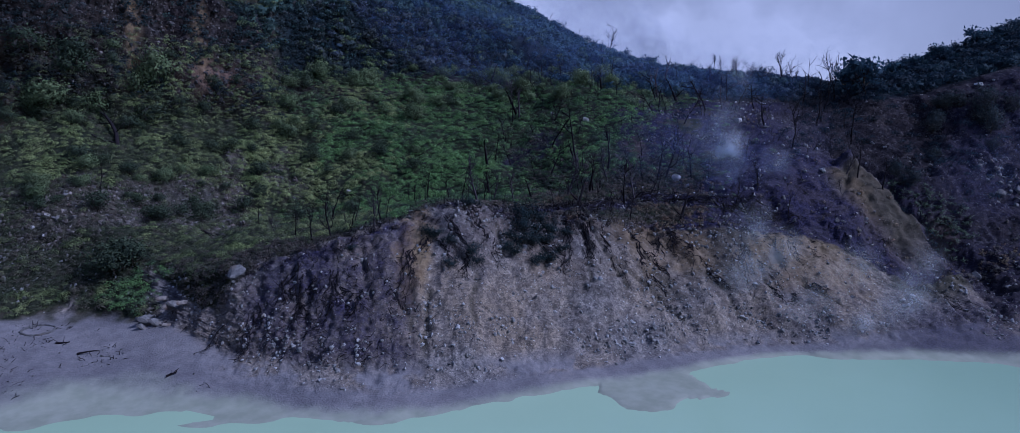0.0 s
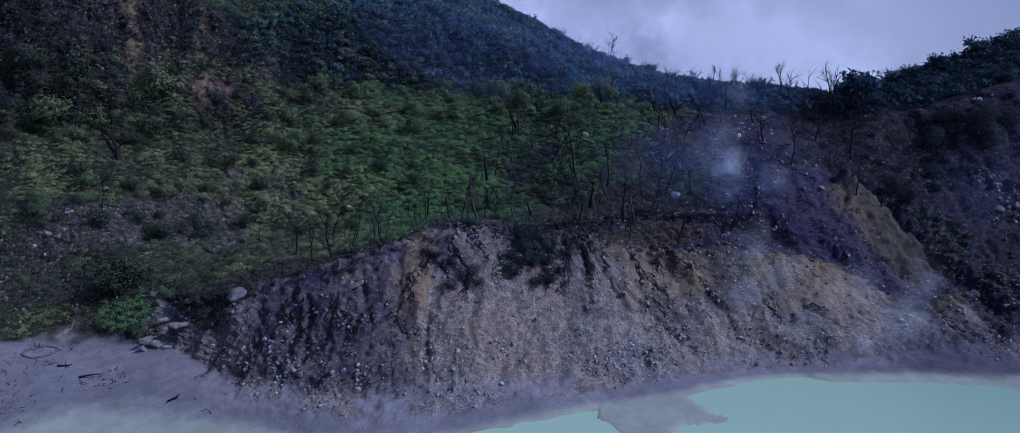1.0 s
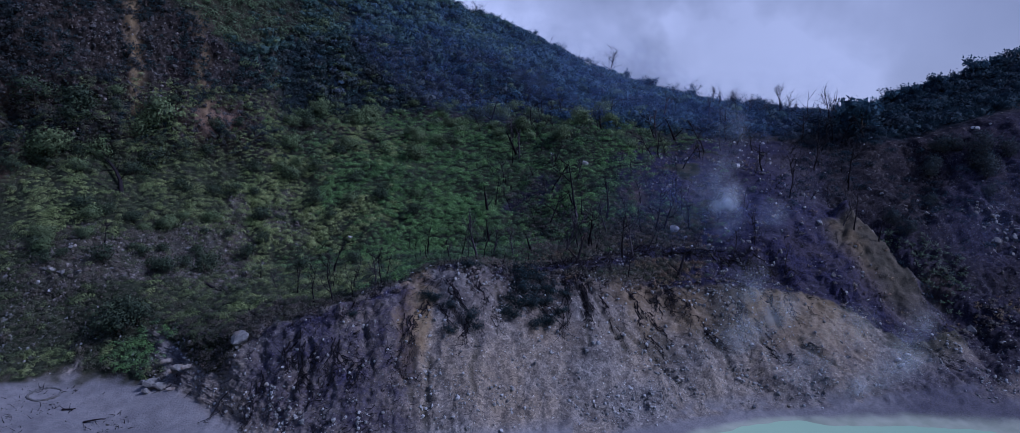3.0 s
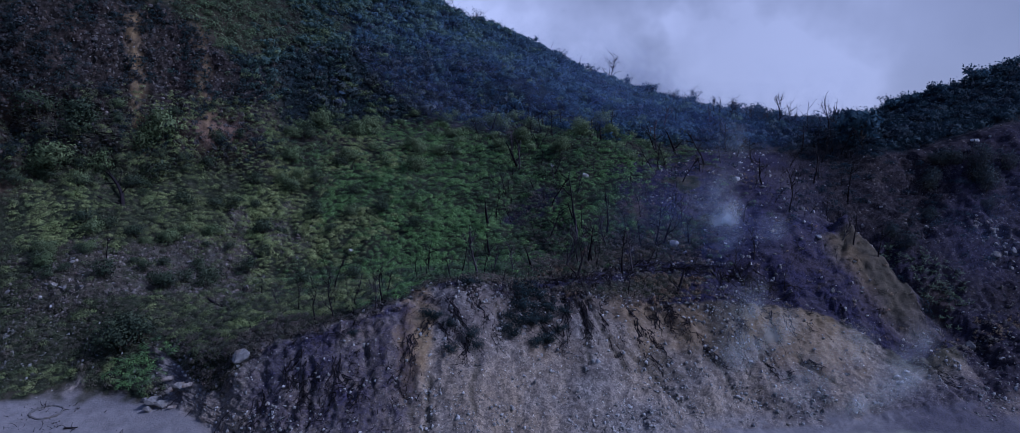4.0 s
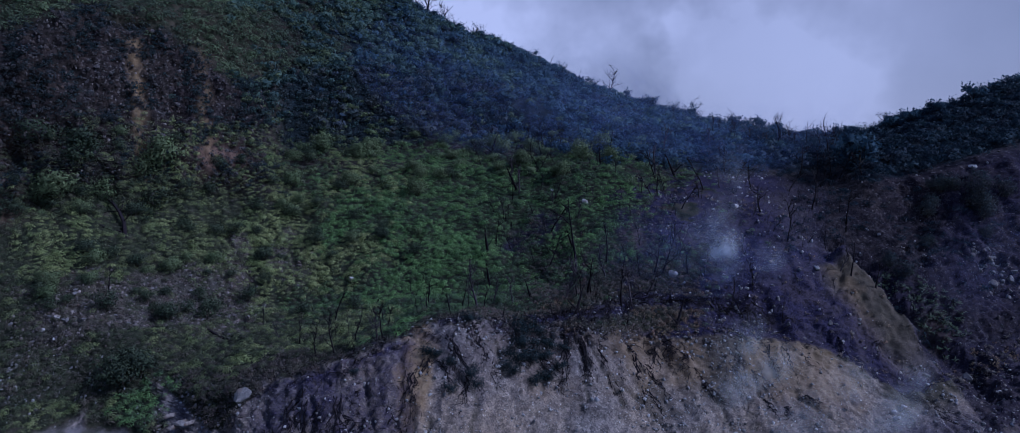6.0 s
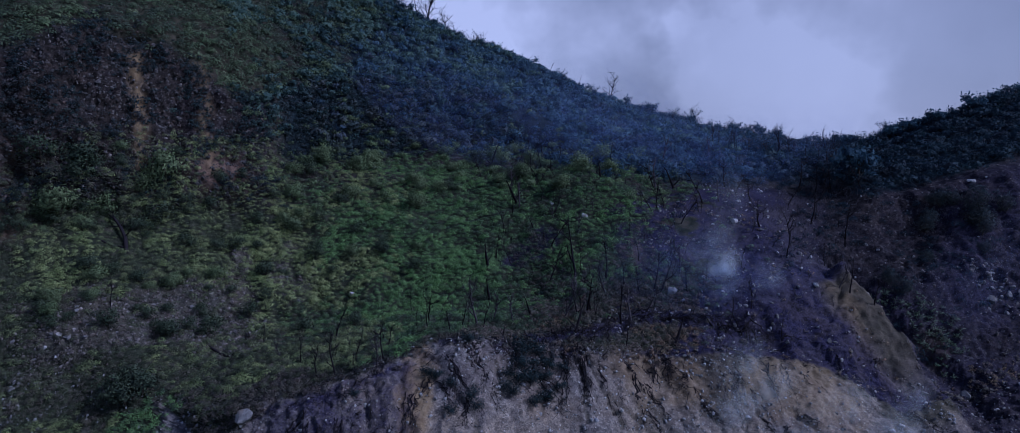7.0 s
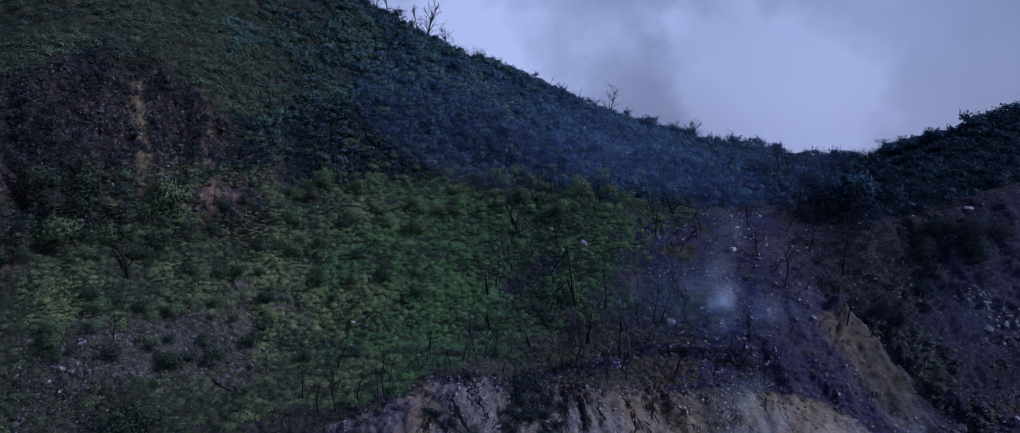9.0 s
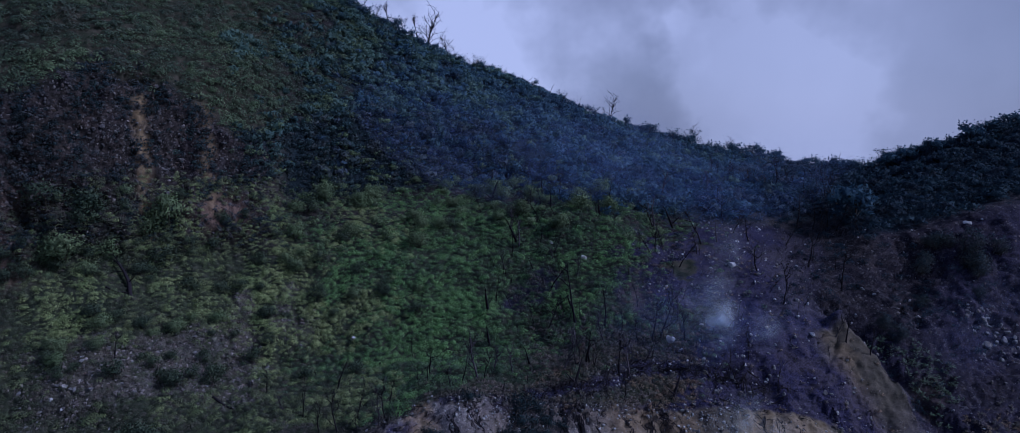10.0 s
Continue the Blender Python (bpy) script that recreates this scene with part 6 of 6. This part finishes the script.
for k, way in ((1, (-0.6, 0.1, 0.9)), (2, (0.7, -0.2, 0.8)), (2, (-0.7, -0.3, -0.2)), (3, (0.6, -0.3, 0.6))):
    bg = Bag()
    tw = wander(pts[k], way, 1.8, 5, r0, 0.2)
    bg.add(*tube(tw, np.linspace(0.09, 0.03, len(tw)), 4))
    part("limb", bg.mesh("limb", CHARRED, True), leaner)
stick = new("fallen_trunk")
bg = Bag()
bg.add(*tube(ground_line(-50.2, 80.8, -47.6, 81.6, 7, r0, 0.06, 0.25), np.linspace(0.13, 0.06, 7), 6))
part("trunk", bg.mesh("trunk", CHARRED, True), stick)
tagged(stick, "short black dead trunk lying among olive ferns", "fallen tree")
tagged(leaner, "thick blackened dead trunk leaning among bushes below the wall", "dead tree")
tagged(log, "blackened fallen tree trunk lying on the stony slope", "fallen tree")


def driftwood(x, y, length, az, seed, label, twigs=5):
    r = np.random.default_rng(seed)
    root = new("driftwood")
    bg = Bag()
    pts = wander((x, y, ground_z(x, y) + 0.08), (math.cos(az), math.sin(az), 0.05), length, 6, r, 0.12)
    pts[:, 2] = [max(q[2], ground_z(q[0], q[1]) + 0.05) for q in pts]
    bg.add(*tube(pts, np.linspace(0.09, 0.04, len(pts)), 6))
    part("stem", bg.mesh("stem", CHARRED, True), root)
    for _ in range(twigs):
        bg = Bag()
        tw = wander(pts[int(r.integers(1, 6))], r.normal(size=3) + np.array([0, 0, 0.9]), length * 0.5, 4, r, 0.3)
        bg.add(*tube(tw, np.linspace(0.04, 0.012, len(tw)), 4))
        part("twig", bg.mesh("twig", CHARRED, True), root)
    return tagged(root, label, "driftwood")


driftwood(-25.6, 47.6, 0.8, 0.6, 701, "small black branched driftwood on the wet shore", 7)
driftwood(-34.6, 51.4, 1.6, 0.15, 702, "straight dark driftwood log on the pale shore", 1)
driftwood(-37.5, 53.2, 1.2, 0.1, 703, "dark broken branch lying on pale sediment", 3)
p, nr, gi, gj = scatter(band(1.15, 1.95, 0.1, 0.05) * (1 - sstep(-0.45, -0.40, U)) * sstep(0.0, 0.5, n1 + n2 * 0.5), 4.0, 159)
brush("shore_litter", "short dark twigs littering the pale shore", p, nr * 0.05 + np.array([0.6, 0, 0.02]), 0.5, 160, CHARRED, 0.0, 0.03)

p, nr, gi, gj = scatter(band(1.1, 2.02, 0.08, 0.05) * (1 - sstep(-0.44, -0.36, U)) * sstep(0.05, 0.6, n1 + 0.7 * n2), 5.0, 161)
stones("shore_pebbles", "dark pebbles scattered over the pale shore", p, 0.03 + 0.10 * rs.random(len(p)) ** 3, 162, DARK_STONE)


def mud_ring(x, y, radius):
    n, sides = 48, 8
    a = np.linspace(0, 2 * np.pi, n, endpoint=False)
    r = np.random.default_rng(9)
    rad = radius * (1 + 0.06 * np.sin(2 * a + 1) + 0.03 * r.normal(size=n))
    z = np.array([ground_z(x + q * math.cos(t), y + q * 0.95 * math.sin(t)) for t, q in zip(a, rad)])
    ang = np.linspace(0, 2 * np.pi, sides, endpoint=False)
    w = 0.11 * (1 + 0.25 * r.normal(size=n))
    R = rad[:, None] + w[:, None] * np.cos(ang)[None]
    v = np.stack((x + R * np.cos(a)[:, None], y + R * 0.95 * np.sin(a)[:, None], z[:, None] + 0.03 + w[:, None] * 0.9 * np.sin(ang)[None]), -1)
    idx = np.arange(n * sides).reshape(n, sides)
    f = np.stack((idx, np.roll(idx, -1, 1), np.roll(np.roll(idx, -1, 0), -1, 1), np.roll(idx, -1, 0)), -1).reshape(-1, 4)
    return tagged(new("mud_ring", mesh_from("mud_ring", v.reshape(-1, 3), f, DARK_STONE, True)), "low ring of dark mud and stones on the shore", "ring")


mud_ring(-40.6, 55.6, 1.2)


# ---- steam from the vents, and sheets of painted haze ----
def steam_haze_material(name, front, back):
    m, nt, bsdf = material(name)
    t = Tree(nt)
    uv = t.node("ShaderNodeTexCoord").outputs["UV"]
    length = t.node("ShaderNodeVectorMath")
    length.operation = "LENGTH"
    t.link(uv, length.inputs[0])
    soft = t.ramp(length.outputs["Value"], 0.15, 1.0, (1, 1, 1, 1), (0, 0, 0, 1))
    wisps = t.ramp(t.noise(t.place(), 0.55, 4.0, 0.5), 0.38, 0.62)
    a = t.mix(1.0, t.mix(0.6, soft, t.mix(1.0, soft, soft, "MULTIPLY")), t.mix(0.65, (1.0, 1.0, 1.0), wisps), "MULTIPLY")
    a = t.mix(1.0, a, t.attr("thick"), "MULTIPLY")
    white, clear, mx = t.node("ShaderNodeBsdfDiffuse"), t.node("ShaderNodeBsdfTransparent"), t.node("ShaderNodeMixShader")
    white.inputs["Color"].default_value = (*front, 1)
    t.link(a, mx.inputs[0])
    t.link(clear.outputs[0], mx.inputs[1])
    glow = t.node("ShaderNodeBsdfTranslucent")
    glow.inputs["Color"].default_value = (*back, 1)
    both = t.node("ShaderNodeMixShader", Fac=0.5)
    t.link(white.outputs[0], both.inputs[1])
    t.link(glow.outputs[0], both.inputs[2])
    t.link(both.outputs[0], mx.inputs[2])
    t.link(mx.outputs[0], nt.nodes["Material Output"].inputs["Surface"])
    return m


STEAM = steam_haze_material("steam", (0.85, 0.86, 0.90), (0.90, 0.90, 0.92))
# blue of the haze, put into the colour of thin sheets
HAZE = steam_haze_material("blue_haze", (0.38, 0.46, 0.90), (0.42, 0.50, 0.92))


def steam_plume(x, y, z, puffs, seed, label, mat=STEAM):
    """Bulging soft sheets, one above and behind another: rising steam, and painted haze."""
    r = np.random.default_rng(seed)
    n = 9
    g = np.linspace(-1, 1, n)
    A, B = np.meshgrid(g, g)
    root = new("steam_plume")
    for dx, dy, dz, w, h, thick in puffs:
        bulge = (1 - np.clip(A * A + B * B, 0, 1)) * w * 0.35 + 0.015 * w * r.normal(size=A.shape)
        az = r.uniform(-0.35, 0.35)
        roll = r.uniform(-0.7, 0.7)
        px, py, pz = A * w * math.cos(roll) - B * h * math.sin(roll), -bulge, A * w * math.sin(roll) + B * h * math.cos(roll)
        F = grid_faces(n, n)
        me = mesh_from("puff", np.stack((x + dx + px * math.cos(az) - py * math.sin(az), y + dy + px * math.sin(az) + py * math.cos(az), z + dz + pz), -1).reshape(-1, 3), F, mat, True)
        set_attr(me, "thick", np.full(n * n, thick))
        lay = me.uv_layers.new(name="UVMap")
        lay.data.foreach_set("uv", np.stack((A, B), -1).reshape(-1, 2)[F.ravel()].astype(np.float32).ravel())
        part("puff", me, root)
    return tagged(root, label, "steam", "steam over the vents")


steam_plume(23.6, 72.6, ground_z(23.6, 72.6), [(-0.3, -0.4, 3.7, 2.0, 1.9, 0.95), (-0.4, 0, 4.0, 3.1, 2.7, 0.6), (0.2, -0.3, 1.9, 2.2, 2.2, 0.4), (-1.4, 0.5, 5.6, 3.4, 3.0, 0.32), (-0.3, 0.9, 7.4, 2.6, 3.0, 0.22), (0.6, 1.4, 11.5, 3.0, 3.6, 0.16), (5.2, 0.6, 2.2, 2.4, 2.2, 0.42)], 801, "white steam column rising from a vent in burnt ground")
steam_plume(22.8, 60.4, ground_z(22.8, 60.4), [(-1.5, 0, 0.8, 3.2, 2.8, 0.5), (1.4, 0.8, 3.0, 4.2, 3.0, 0.42), (-0.8, 1.6, 5.0, 3.8, 2.6, 0.38)], 802, "thin white steam drifting up the ash cliff")
steam_plume(30.6, 57.2, ground_z(30.6, 57.2), [(0, -0.3, 0.6, 2.3, 1.5, 0.55), (2.5, 0.4, 1.8, 3.8, 2.6, 0.28), (4.6, 1.0, 3.2, 3.8, 3.0, 0.22), (0.5, 2.4, 5.0, 3.6, 3.0, 0.28), (-4.0, 1.0, 2.5, 4.5, 3.6, 0.22)], 803, "low white steam over vents beside the lake")
steam_plume(36.2, 59.4, ground_z(36.2, 59.4), [(0, 0, 2.0, 3.6, 2.8, 0.26), (1.8, 1.0, 4.8, 3.2, 3.0, 0.20)], 804, "pale steam veil beside the rocky spur")
# added sheets that lay a blue haze over woods, bench and slope
steam_plume(40.0, 106.0, ground_z(40.0, 106.0), [(-8.0, 0, 2.5, 16.0, 7.0, 0.13), (4.0, 3.0, 4.0, 18.0, 6.5, 0.11), (-20.0, 6.0, 6.0, 18.0, 8.0, 0.09), (-6.0, 9.0, 5.0, 22.0, 7.0, 0.10)], 805, "thin blue sheets painting haze before the woods", HAZE)
steam_plume(12.0, 112.0, ground_z(12.0, 112.0), [(0.0, 0.0, 5.0, 22.0, 9.0, 0.14), (-18.0, 5.0, 8.0, 34.0, 12.0, 0.14), (10.0, 9.0, 7.0, 22.0, 8.0, 0.12)], 806, "faint blue sheets painting haze along the wooded slope", HAZE)
steam_plume(17.0, 73.0, ground_z(17.0, 73.0), [(1.0, 0.0, 2.6, 13.0, 5.0, 0.08), (5.0, 2.0, 3.5, 12.0, 5.5, 0.09), (-3.0, 4.0, 3.2, 14.0, 5.0, 0.05), (11.0, 1.0, 3.0, 9.0, 5.0, 0.08)], 807, "thin bluish vapour sheets painting haze over the burnt bench", HAZE)
steam_plume(53.0, 76.0, ground_z(53.0, 76.0), [(0.0, 0.0, 3.0, 10.0, 5.0, 0.06), (4.0, 4.0, 6.0, 10.0, 5.0, 0.05)], 808, "faint blue sheets painting haze before the rocky slope", HAZE)
